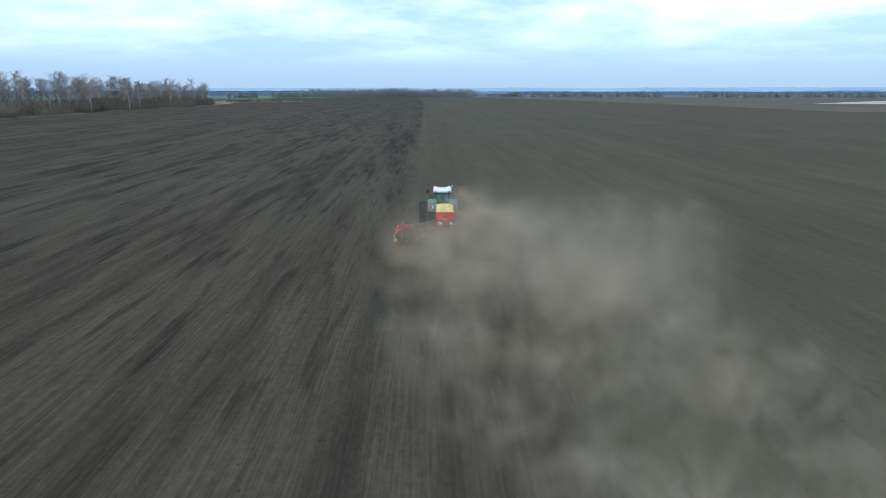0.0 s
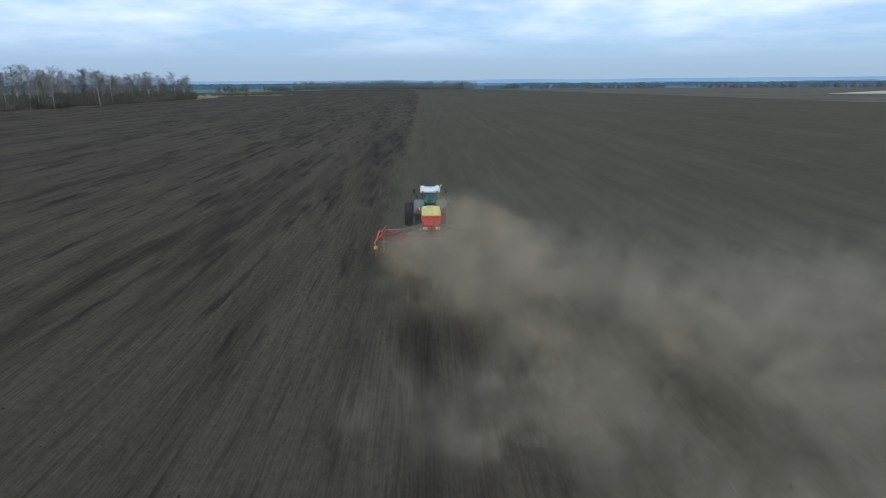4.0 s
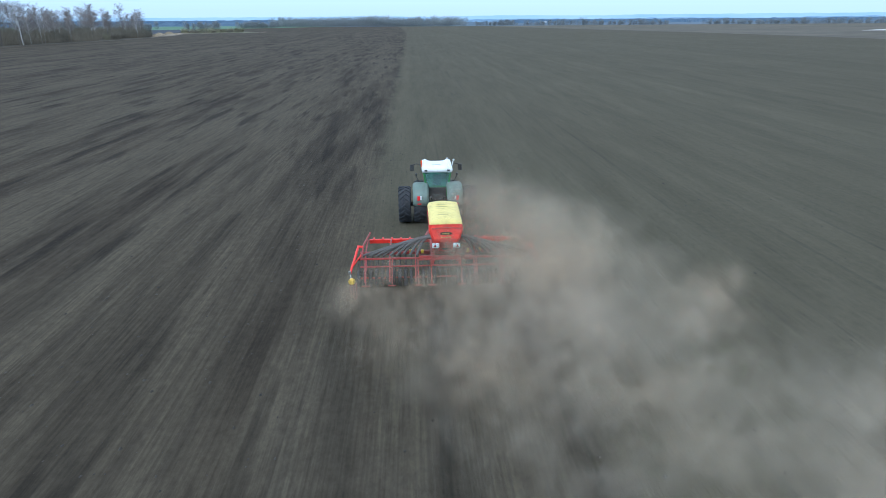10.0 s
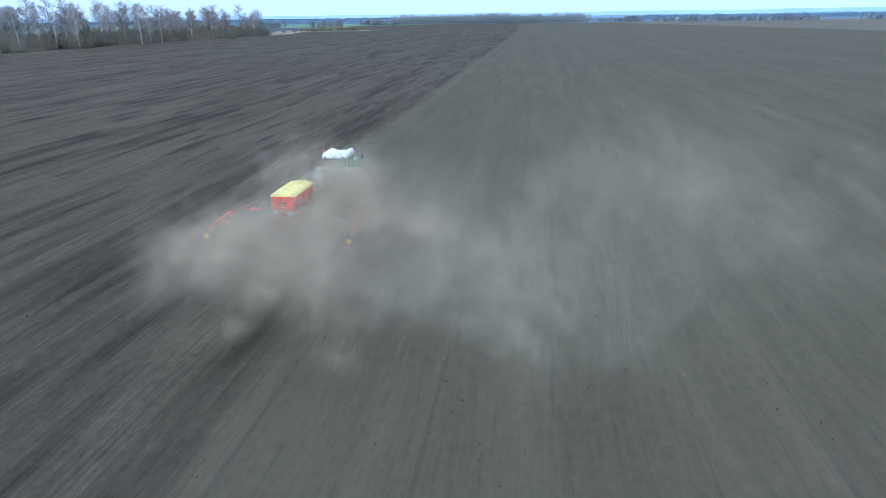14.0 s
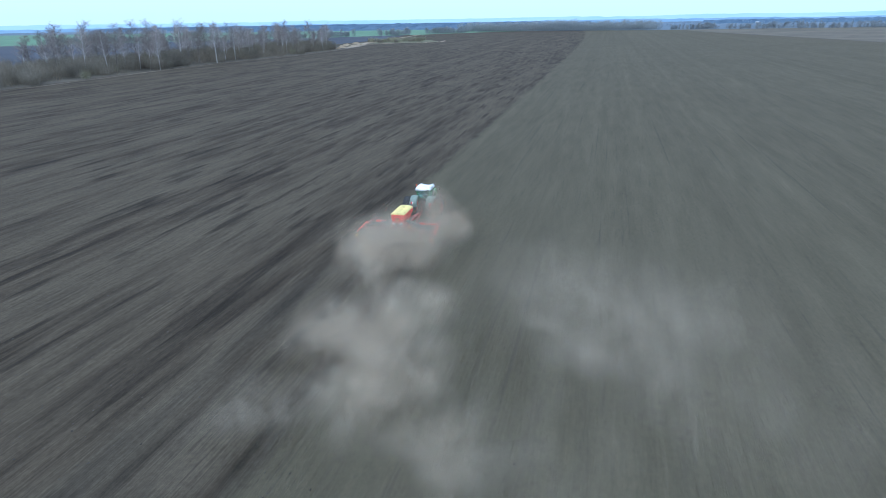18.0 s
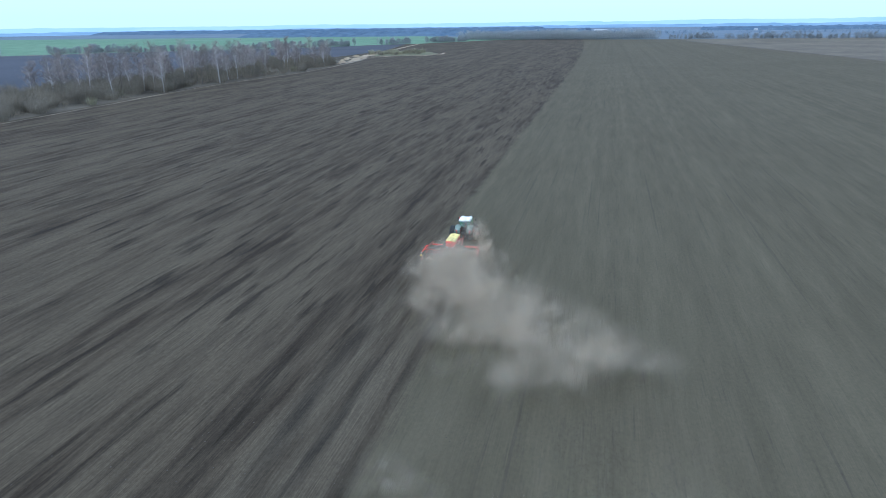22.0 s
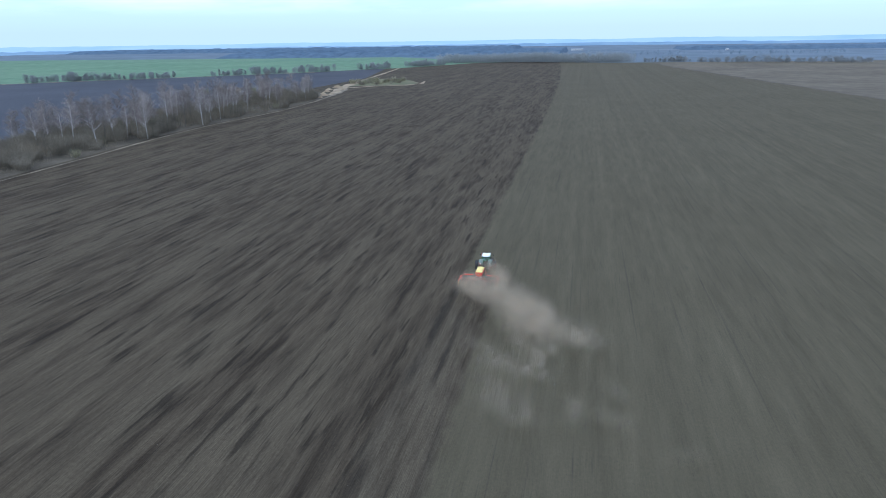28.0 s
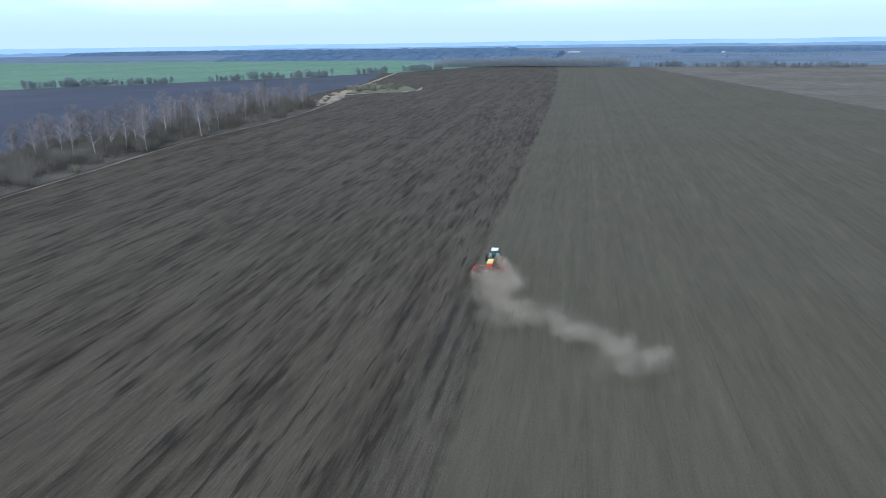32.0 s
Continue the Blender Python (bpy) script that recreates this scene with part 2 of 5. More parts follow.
# ---- the land ----
def field_material(name, edge, turned_up):
    """Ploughed black earth: rough ground with dark streaks to the one side of the drilled edge, fine smooth seedbed to the other."""
    m, t, b = surface(name, 1.0)
    b.inputs["Specular IOR Level"].default_value = 0.08
    where = t.nodes.new("ShaderNodeNewGeometry").outputs["Position"]
    xyz = t.nodes.new("ShaderNodeSeparateXYZ")
    t.links.new(where, xyz.inputs[0])
    ahead = maths(t, "MAXIMUM", maths(t, "SUBTRACT", xyz.outputs[1], 420.0), 0.0)
    bend = maths(t, "MULTIPLY", maths(t, "MULTIPLY", ahead, ahead), 0.000028)
    ragged = maths(t, "MULTIPLY", maths(t, "SUBTRACT", noise_of(t, 0.35, where, 3), 0.5), 2.4)
    side = maths(t, "ADD", maths(t, "ADD", xyz.outputs[0], bend), maths(t, "ADD", ragged, -edge))
    drilled = ramp(t, maths(t, "MULTIPLY_ADD", side, 0.5), (0.0, 0.0), (1.0, 1.0))
    drilled.node.inputs[0].links[0].from_node.inputs[2].default_value = 0.5
    # streaks that run with the tractor's way, in four widths
    wide = noise_of(t, 1.0, where, 3, (0.13, 0.010, 0))
    mid = noise_of(t, 1.0, where, 5, (0.55, 0.055, 0), 0.6)
    thin = noise_of(t, 1.0, where, 4, (2.6, 0.13, 0), 0.6)
    rows_ = noise_of(t, 1.0, where, 2, (9.0, 0.22, 0))
    crumb = noise_of(t, 3.2, where, 6, (1.0, 0.6, 1.0), 0.8)
    blot = noise_of(t, 0.02, where, 4)
    beside = ramp(t, maths(t, "MULTIPLY_ADD", side, 0.05), (0.30, 0.0), (0.75, 1.0), (0.98, 1.0), (1.0, 0.0))
    beside.node.inputs[0].links[0].from_node.inputs[2].default_value = 1.0
    rough_c = mix(t, ramp(t, mid, (0.36, 0.0), (0.60, 1.0)), (0.034, 0.0265, 0.0182), (0.078, 0.0635, 0.043))
    rough_c = mix(t, ramp(t, wide, (0.42, 0.0), (0.62, 0.7)), rough_c, (0.090, 0.075, 0.051))
    rough_c = mix(t, ramp(t, thin, (0.30, 0.5), (0.46, 0.0)), rough_c, (0.025, 0.0205, 0.016))
    rough_c = mix(t, maths(t, "MULTIPLY", beside, ramp(t, wide, (0.40, 0.2), (0.52, 0.0))), rough_c, (0.026, 0.022, 0.0165))
    dash = ramp(t, noise_of(t, 1.0, where, 3, (0.62, 0.06, 0)), (0.33, 0.75), (0.43, 0.0))
    rough_c = mix(t, dash, rough_c, (0.021, 0.017, 0.0125))
    fine_c = mix(t, ramp(t, mid, (0.3, 0.0), (0.7, 1.0)), (0.076, 0.067, 0.0435), (0.098, 0.086, 0.057))
    fine_c = mix(t, ramp(t, thin, (0.27, 0.45), (0.42, 0.0)), fine_c, (0.049, 0.044, 0.034))
    lanes = ramp(t, noise_of(t, 1.0, where, 2, (0.2, 0.0015, 0)), (0.3, 0.92), (0.7, 1.08))
    fine_c = mix(t, 1.0, fine_c, lanes, "MULTIPLY")
    lines = ramp(t, noise_of(t, 1.0, where, 2, (1.5, 0.012, 0)), (0.30, 0.28), (0.37, 0.0))
    fine_c = mix(t, lines, fine_c, (0.036, 0.033, 0.028))
    if turned_up:
        # the pass just drilled: paler crumbs between dark moist bands along the outer tools and the tractor's wheels
        inside = ramp(t, maths(t, "ADD", maths(t, "MULTIPLY", maths(t, "ADD", xyz.outputs[0], ragged), 0.5), 3.2), (0.0, 0.0), (1.0, 1.0))
        rough_c = mix(t, maths(t, "MULTIPLY", inside, ramp(t, mid, (0.35, 0.15), (0.65, 0.6))), rough_c, (0.088, 0.075, 0.053))
        for at, broad in ((-4.2, 1.3), (-0.5, 0.7), (3.3, 0.9)):
            near = maths(t, "DIVIDE", maths(t, "ABSOLUTE", maths(t, "ADD", maths(t, "ADD", xyz.outputs[0], -at), maths(t, "MULTIPLY", ragged, 0.35))), broad)
            patch = maths(t, "MULTIPLY", inside, ramp(t, noise_of(t, 1.0, where, 3, (0.3 + 0.04 * at, 0.035, 0)), (0.42, 0.0), (0.60, 0.8)))
            rough_c = mix(t, maths(t, "MULTIPLY", ramp(t, near, (0.3, 1.0), (1.0, 0.0)), patch), rough_c, (0.028, 0.024, 0.0185))
    c = mix(t, drilled, rough_c, fine_c)
    c = mix(t, ramp(t, blot, (0.35, 0.0), (0.7, 0.45)), c, mix(t, 1.0, c, (0.80, 0.78, 0.76), "MULTIPLY"))
    c = mix(t, mix(t, drilled, 1.0, 0.3), c, mix(t, 1.0, c, ramp(t, rows_, (0.28, 0.75), (0.72, 1.20)), "MULTIPLY"))
    c = mix(t, mix(t, drilled, 1.0, 0.6), c, mix(t, 1.0, c, ramp(t, crumb, (0.28, 0.71), (0.72, 1.30)), "MULTIPLY"))
    t.links.new(c, b.inputs["Base Color"])
    relief = maths(t, "ADD", maths(t, "MULTIPLY", mid, 1.2), maths(t, "ADD", maths(t, "MULTIPLY", thin, 0.5), maths(t, "MULTIPLY", crumb, 0.35)))
    bump(t, b, relief, 0.9, 0.14)
    return m


def land_material(name, low, high, scale=0.02, grain=0.4, stretch=None):
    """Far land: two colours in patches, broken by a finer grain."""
    m, t, b = surface(name, 0.95)
    b.inputs["Specular IOR Level"].default_value = 0.1
    where = t.nodes.new("ShaderNodeNewGeometry").outputs["Position"]
    c = mix(t, ramp(t, noise_of(t, scale, where, 5, stretch), (0.3, 0.0), (0.7, 1.0)), low, high)
    c = mix(t, 1.0, c, ramp(t, noise_of(t, grain, where, 4), (0.25, 0.75), (0.75, 1.2)), "MULTIPLY")
    t.links.new(c, b.inputs["Base Color"])
    return m


EARTH = field_material("field_earth", -4.0, False)
FRESH_EARTH = field_material("freshly_drilled_earth", 3.8, True)


def sheet(name, outline, z, material, label):
    bm = bmesh.new()
    bm.faces.new([bm.verts.new((x, y, z)) for x, y in outline])
    return tagged(part(name, bm, material), label, kind="structure")


def ribbon(name, line, widths, z, material, label, uneven=0.25):
    """A strip of ground that follows line, with ragged borders."""
    bm = bmesh.new()
    pts = []
    for (a, b), w0, w1 in zip(zip(line, line[1:]), widths, widths[1:]):
        steps = max(2, int((Vector(b) - Vector(a)).length / 9))
        pts += [(Vector(a).lerp(Vector(b), k / steps), w0 + (w1 - w0) * k / steps) for k in range(steps)]
    pts.append((Vector(line[-1]), widths[-1]))
    last = None
    for i, (p, w) in enumerate(pts):
        way = (pts[min(i + 1, len(pts) - 1)][0] - pts[max(i - 1, 0)][0]).normalized()
        out_ = Vector((way.y, -way.x))
        pair = [bm.verts.new((*(p + out_ * s * w / 2 * (1 + random.uniform(-uneven, uneven))), z)) for s in (-1, 1)]
        if last:
            bm.faces.new((last[0], last[1], pair[1], pair[0]))
        last = pair
    bmesh.ops.recalc_face_normals(bm, faces=bm.faces)
    return tagged(part(name, bm, material), label, kind="structure")


# one sheet to the horizon
bm = bmesh.new()
bmesh.ops.create_grid(bm, x_segments=40, y_segments=40, size=4900)
bmesh.ops.translate(bm, vec=(0, 150, 0), verts=bm.verts)
ground = tagged(part("ground", bm, EARTH), "flat ploughed black-earth field with dark streaks and a smooth drilled side", kind="structure")

# the pass of the drill, which grows behind it as it goes; its grain lies fixed in the field
bm = bmesh.new()
last = None
for k in range(81):
    y = -4.0 * k + (random.uniform(-0.3, 0.3) if k else 0)
    pair = [bm.verts.new((x, y, 0.012)) for x in (-7.6, 5.8)]
    if last:
        bm.faces.new((last[1], last[0], pair[0], pair[1]))
    last = pair
bmesh.ops.recalc_face_normals(bm, faces=bm.faces)
drilled_strip = tagged(part("ground_drilled_strip", bm, FRESH_EARTH), "freshly turned strip of dark earth behind the seed drill", kind="structure")

# black earth of the back field, shifted to blue-grey to imitate haze
HAZY_PLOUGHED = land_material("haze_tinted_ploughed_land", (0.050, 0.054, 0.066), (0.070, 0.074, 0.088), 0.01)
CROP = land_material("green_winter_crop", (0.105, 0.18, 0.11), (0.14, 0.215, 0.135), 0.006, 0.05)
STUBBLE = land_material("fallow_stubble", (0.096, 0.083, 0.062), (0.142, 0.120, 0.089), 0.012, 0.08)
DRY_GRASS = land_material("dry_grass", (0.060, 0.053, 0.040), (0.115, 0.100, 0.076), 0.05, 0.6)
SAND = land_material("pale_sandy_track", (0.20, 0.158, 0.104), (0.35, 0.285, 0.195), 0.06, 0.5)
MEADOW = land_material("early_spring_grass", (0.105, 0.108, 0.06), (0.165, 0.155, 0.095), 0.03, 0.3)
BUFF = land_material("trodden_margin", (0.085, 0.075, 0.057), (0.24, 0.205, 0.155), 0.09, 0.6)
PALE = land_material("pale_bare_field", (0.36, 0.34, 0.31), (0.60, 0.57, 0.52), 0.02, 0.1)
# the far plain carries the blue of distance haze in its base colour
HAZY_PLAIN = land_material("haze_tinted_plain", (0.098, 0.128, 0.16), (0.14, 0.175, 0.215), 0.0022, 0.012)

sheet("ground_far_plain", [(-4850, 1900), (-500, 1880), (-136, 1440), (90, 1365), (500, 1400), (4850, 1250), (4850, 4900), (-4850, 4900)], 0.03, HAZY_PLAIN, "hazy plain of woods and fields beyond the ploughed field")
sheet("ground_green_field", [(-4850, 700), (-760, 735), (-600, 884), (-439, 1014), (-330, 1160), (-300, 1180), (-200, 1395), (-136, 1440), (-500, 1880), (-4850, 1900)], 0.024, CROP, "green winter crop field behind the hedge")
sheet("ground_back_field", [(-4850, 80), (-262, 90), (-258, 560), (-262, 720), (-262, 890), (-318, 1158), (-439, 1004), (-600, 874), (-760, 725), (-4850, 690)], 0.018, HAZY_PLOUGHED, "dark ploughed field behind the grove")
sheet("ground_fallow_field", [(252, 380), (238, 600), (214, 776), (158, 1150), (140, 1360), (500, 1395), (4850, 1245), (4850, 380)], 0.02, STUBBLE, "pale brown fallow field beside the ploughed field")
sheet("ground_grove_floor", [(-190, 60), (-191, 277), (-195, 329), (-200, 374), (-202, 425), (-198, 473), (-195, 514), (-199, 578), (-211, 650), (-262, 700), (-262, 60)], 0.03, DRY_GRASS, "dry grass floor of the birch grove")
sheet("ground_meadow_tip", [(-240, 735), (-222, 752), (-190, 762), (-170, 768), (-165, 800), (-190, 850), (-232, 880), (-252, 870), (-246, 800)], 0.036, MEADOW, "grassy tip of land between two dirt tracks")
ribbon("ground_field_margin", [(-186, 40), (-188, 277), (-192, 329), (-197, 374), (-199, 425), (-195, 473), (-192, 514), (-196, 578), (-207, 655), (-222, 719)], [1.4, 1.4, 1.4, 1.4, 1.4, 1.4, 1.5, 2.0, 4, 7], 0.042, BUFF, "pale strip of bare track along the field edge", 0.5)
ribbon("ground_dirt_track", [(-208, 640), (-224, 700), (-236, 760), (-248, 830), (-256, 890), (-272, 1000), (-300, 1180)], [4, 11, 10, 7, 5, 5, 4], 0.05, SAND, "pale dirt track that leaves the field", 0.5)
ribbon("ground_side_track", [(-226, 722), (-200, 752), (-172, 764), (-160, 790), (-166, 830)], [7, 4, 4, 4, 3], 0.058, SAND, "pale dirt track round the grassy tip", 0.5)
ribbon("ground_hedge_track", [(-1000, 598), (-760, 726), (-600, 872), (-500, 958), (-400, 1046)], [2, 4, 5, 3, 5], 0.062, SAND, "pale earth strip along the hedge", 0.7)
ribbon("ground_grass_balk", [(253, 360), (238, 600), (214, 776), (158, 1150), (140, 1360)], [3, 4, 5, 6, 6], 0.045, DRY_GRASS, "pale dry grass balk between two fields", 0.9)
sheet("ground_pale_field", [(396, 640), (440, 622), (560, 560), (1100, 560), (1300, 900), (700, 840), (560, 790)], 0.028, PALE, "pale bare field beyond the fallow land")


def ridge(name, radius, height, rough, material, label, step=1.2, z0=-2.0, arc=(-75, 75)):
    """A far range of woods or hills that rings the plain."""
    bm = bmesh.new()
    last = None
    n = int((arc[1] - arc[0]) / step * 4)
    for k in range(n + 1):
        a = radians(arc[0] + (arc[1] - arc[0]) * k / n)
        h = height * (1 + rough * (noise.noise((k * 0.045, radius, 0)) + 0.5 * noise.noise((k * 0.31, radius, 4)) + 0.25 * noise.noise((k * 1.7, radius, 9))))
        x, y = radius * math.sin(a), 60 + radius * math.cos(a)
        col = [bm.verts.new((x * s, 60 + (y - 60) * s, z)) for s, z in ((1.0, z0), (1.006, max(h, 1.0)), (1.03, z0))]
        if last:
            for i in range(2):
                bm.faces.new((last[i], col[i], col[i + 1], last[i + 1]))
        last = col
    return tagged(part(name, bm, material), label, kind="structure")


def hazy_glow_material(name, low, high, scale):
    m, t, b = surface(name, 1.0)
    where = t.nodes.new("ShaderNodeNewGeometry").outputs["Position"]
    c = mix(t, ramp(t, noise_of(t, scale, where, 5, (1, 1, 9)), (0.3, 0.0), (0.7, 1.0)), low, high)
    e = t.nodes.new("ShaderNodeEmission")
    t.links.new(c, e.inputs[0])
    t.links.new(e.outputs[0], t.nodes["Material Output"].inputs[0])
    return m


# both ranges glow unlit, with the blue of distance haze painted in
ridge("backdrop_hills", 4450, 38, 0.16, hazy_glow_material("hazy_far_hills", (0.36, 0.53, 0.72), (0.46, 0.62, 0.78), 0.003), "range of hills on the horizon, glowing in a pale haze blue")
ridge("backdrop_near_hills", 4050, 16, 0.5, hazy_glow_material("hazy_near_hills", (0.20, 0.31, 0.45), (0.28, 0.40, 0.54), 0.004), "wooded hills before the horizon, glowing in a haze blue-grey")


# ---- tractor ----
def wheel_mesh(radius, width, rim_r, lugs, lug_depth):
    """Meshes of a lugged farm tyre and of its dished rim, on an axle along x."""
    h = width / 2
    tyre = bmesh.new()
    turned(tyre, [(-h * 0.72, rim_r), (-h * 0.95, rim_r + (radius - rim_r) * 0.35), (-h, radius - lug_depth - 0.10), (-h * 0.86, radius - lug_depth), (0, radius - lug_depth + 0.012),
                  (h * 0.86, radius - lug_depth), (h, radius - lug_depth - 0.10), (h * 0.95, rim_r + (radius - rim_r) * 0.35), (h * 0.72, rim_r)], 36)
    for k in range(lugs):
        for s in (-1, 1):
            a0 = (k + (0.5 if s > 0 else 0)) * math.tau / lugs
            sweep = 0.62 * math.tau / lugs * 1.7
            wide = 0.20 * math.tau / lugs
            grid = []
            for i in range(5):
                u = i / 4
                x = s * (-0.04 + u * (h * 1.02 + 0.04))
                a = a0 - sweep * u
                top = radius - (0.045 * max(0, u - 0.7) / 0.3)
                foot = radius - lug_depth - 0.02 - (0.05 if u > 0.95 else 0)
                row = []
                for r, da in ((foot, -wide * 1.25), (top, -wide), (top, wide), (foot, wide * 1.25)):
                    row.append(tyre.verts.new((x, r * math.sin(a + da), r * math.cos(a + da))))
                grid.append(row)
            for p, q in zip(grid, grid[1:]):
                for j in range(3):
                    tyre.faces.new((p[j], p[j + 1], q[j + 1], q[j]))
            tyre.faces.new(grid[0][::-1])
            tyre.faces.new(grid[-1])
    bmesh.ops.recalc_face_normals(tyre, faces=tyre.faces)
    rim = bmesh.new()
    turned(rim, [(-h * 0.74, rim_r + 0.03), (-h * 0.70, rim_r - 0.04), (-h * 0.25, rim_r - 0.08), (-h * 0.18, rim_r * 0.45), (-h * 0.34, rim_r * 0.30), (-h * 0.34, 0.001)], 28)
    turned(rim, [(h * 0.74, rim_r + 0.03), (h * 0.70, rim_r - 0.04), (h * 0.25, rim_r - 0.08), (h * 0.18, rim_r * 0.45), (h * 0.34, rim_r * 0.30), (h * 0.34, 0.001)], 28)
    for k in range(8):
        a = k * math.tau / 8
        y, z = rim_r * 0.38 * math.cos(a), rim_r * 0.38 * math.sin(a)
        rod(rim, (-h * 0.40, y, z), (h * 0.40, y, z), 0.022, sides=6)
    bmesh.ops.recalc_face_normals(rim, faces=rim.faces)
    return tyre, rim


def add_wheels(parent, spots, radius, width, rim_r, lugs, lug_depth, rim_paint, name="wheel"):
    """Wheels (rim > tyre) that share one pair of meshes. Returns the wheel parts, which turn."""
    tyre, rim = wheel_mesh(radius, width, rim_r, lugs, lug_depth)
    wheels = []
    for spot in spots:
        if wheels:
            w, y = new(name, wheels[0].data), new("tyre", wheels[0].children[0].data)
        else:
            w = part(name, rim, rim_paint, label="red steel wheel rim")
            y = part("tyre", tyre, RUBBER, label="black lugged farm tyre, dusty")
        tagged(w, "red steel wheel rim")
        w.parent, y.parent = parent, w
        w.location = spot
        wheels.append(w)
    return wheels


RIM_RED = coated("red_rim_paint", (0.45, 0.05, 0.04), 0.5, grime=0.6)
tractor = thing("tractor", "green farm tractor with white cab roof and dual rear wheels", "tractor")

REAR_R, FRONT_R = 1.02, 0.80
rear_wheels = add_wheels(tractor, [(x, 0, REAR_R) for x in (-1.835, -0.99, 0.99, 1.835)], REAR_R, 0.68, 0.55, 20, 0.065, RIM_RED, "rear_wheel")
front_wheels = add_wheels(tractor, [(x, 3.05, FRONT_R) for x in (-0.98, 0.98)], FRONT_R, 0.60, 0.40, 18, 0.055, RIM_RED, "front_wheel")

bm = bmesh.new()
rod(bm, (-1.9, 0, REAR_R), (1.9, 0, REAR_R), 0.13, sides=12)
box(bm, (0, 0.1, 1.02), (0.72, 1.1, 0.62), bevel=0.06)
box(bm, (0, 1.6, 0.95), (0.5, 2.4, 0.5), bevel=0.05)
rod(bm, (-0.9, 3.05, 0.80), (0.9, 3.05, 0.80), 0.10, sides=10)
part("axle_and_gearbox", bm, IRON, tractor, "dark cast-iron rear axle and gearbox")

bm = bmesh.new()
box(bm, (0, 3.15, 1.62), (0.92, 2.75, 0.78), bevel=0.12, taper=(0.78, 0.94))
part("bonnet", bm, GREEN, tractor, "green engine bonnet", smooth=False)
bm = bmesh.new()
box(bm, (0, 4.50, 1.5), (0.78, 0.10, 0.62), bevel=0.03)
for k in range(6):
    box(bm, (0, 4.56, 1.28 + k * 0.09), (0.62, 0.03, 0.03))
part("grille", bm, IRON, tractor, "black front grille")
bm = bmesh.new()
box(bm, (0, 4.85, 0.85), (0.9, 0.5, 0.55), bevel=0.06)
part("front_weight", bm, IRON, tractor, "dark front ballast weight")
for s in (-1, 1):
    bm = bmesh.new()
    box(bm, (s * 0.62, 1.55, 0.95), (0.42, 1.3, 0.6), bevel=0.08)
    part("fuel_tank", bm, IRON, tractor)
bm = bmesh.new()
tube(bm, [(0.62, 2.05, 1.6), (0.66, 2.05, 2.2), (0.66, 2.03, 3.05), (0.66, 1.93, 3.2)], 0.075, 10)
part("exhaust_pipe", bm, STEEL, tractor, "steel exhaust pipe")


def fender(side):
    """A broad rounded rear fender whose back drops behind the wheel."""
    bm = bmesh.new()
    arc = [(1.05, 1.35), (0.95, 1.75), (0.62, 2.10), (0.15, 2.24), (-0.35, 2.18), (-0.78, 1.98), (-0.98, 1.72), (-1.03, 1.42), (-1.00, 1.18)]
    xs = [0.50, 0.56, 0.66, 1.18, 1.32, 1.38]
    drop = [0.10, 0.03, 0.0, 0.0, 0.04, 0.14]
    top, under = [], []
    for (y, z) in arc:
        inward = Vector((0, -y, 1.05 - z)).normalized()
        top.append([bm.verts.new(Vector((side * x, y, z)) + inward * d) for x, d in zip(xs, drop)])
        under.append([bm.verts.new(Vector((side * x, y, z)) + inward * (d + 0.05)) for x, d in zip(xs, drop)])
    for grid in (top, under):
        for p, q in zip(grid, grid[1:]):
            for j in range(len(xs) - 1):
                bm.faces.new((p[j], p[j + 1], q[j + 1], q[j]))
    for i in range(len(arc) - 1):
        for j in (0, -1):
            bm.faces.new((top[i][j], top[i + 1][j], under[i + 1][j], under[i][j]))
    for i in (0, -1):
        for j in range(len(xs) - 1):
            bm.faces.new((top[i][j], top[i][j + 1], under[i][j + 1], under[i][j]))
    bmesh.ops.recalc_face_normals(bm, faces=bm.faces)
    f = part("fender", bm, GREY, tractor, "grey rounded rear fender, dusty", smooth=True)
    bm = bmesh.new()
    box(bm, (side * 1.06, -1.045, 1.62), (0.15, 0.07, 0.24), bevel=0.015)
    part("tail_lamp", bm, LAMP_RED, f, "red tail lamp")
    bm = bmesh.new()
    box(bm, (side * 0.94, -1.045, 1.64), (0.09, 0.07, 0.20), bevel=0.012)
    part("reversing_lamp", bm, LAMP_WHITE, f, "white lamp beside the tail lamp")
    bm = bmesh.new()
    box(bm, (side * 1.02, -1.035, 1.30), (0.22, 0.03, 0.06), bevel=0.01)
    part("reflector", bm, LAMP_RED, f, "flat red reflector")
    bm = bmesh.new()
    box(bm, (side * 1.30, -0.45, 1.75), (0.05, 0.22, 0.50), bevel=0.015)
    part("fender_bracket", bm, GREY, f)


fender(-1)
fender(1)

# cab: floor box, pillars, glass and roof
bm = bmesh.new()
box(bm, (0, 0.95, 1.68), (1.18, 1.65, 0.62), bevel=0.06)
part("cab_floor", bm, GREEN, tractor, "green lower cab wall")
corners = {"rear": (0.10, -0.02), "front": (1.78, 1.62), "middle": (0.95, 0.90)}
for foot, head in corners.values():
    for s in (-1, 1):
        bm = bmesh.new()
        rod(bm, (s * 0.60, foot, 1.9), (s * 0.76, head, 2.92), 0.055, 0.05, 8)
        part("cab_pillar", bm, GREEN, tractor, "green cab pillar")


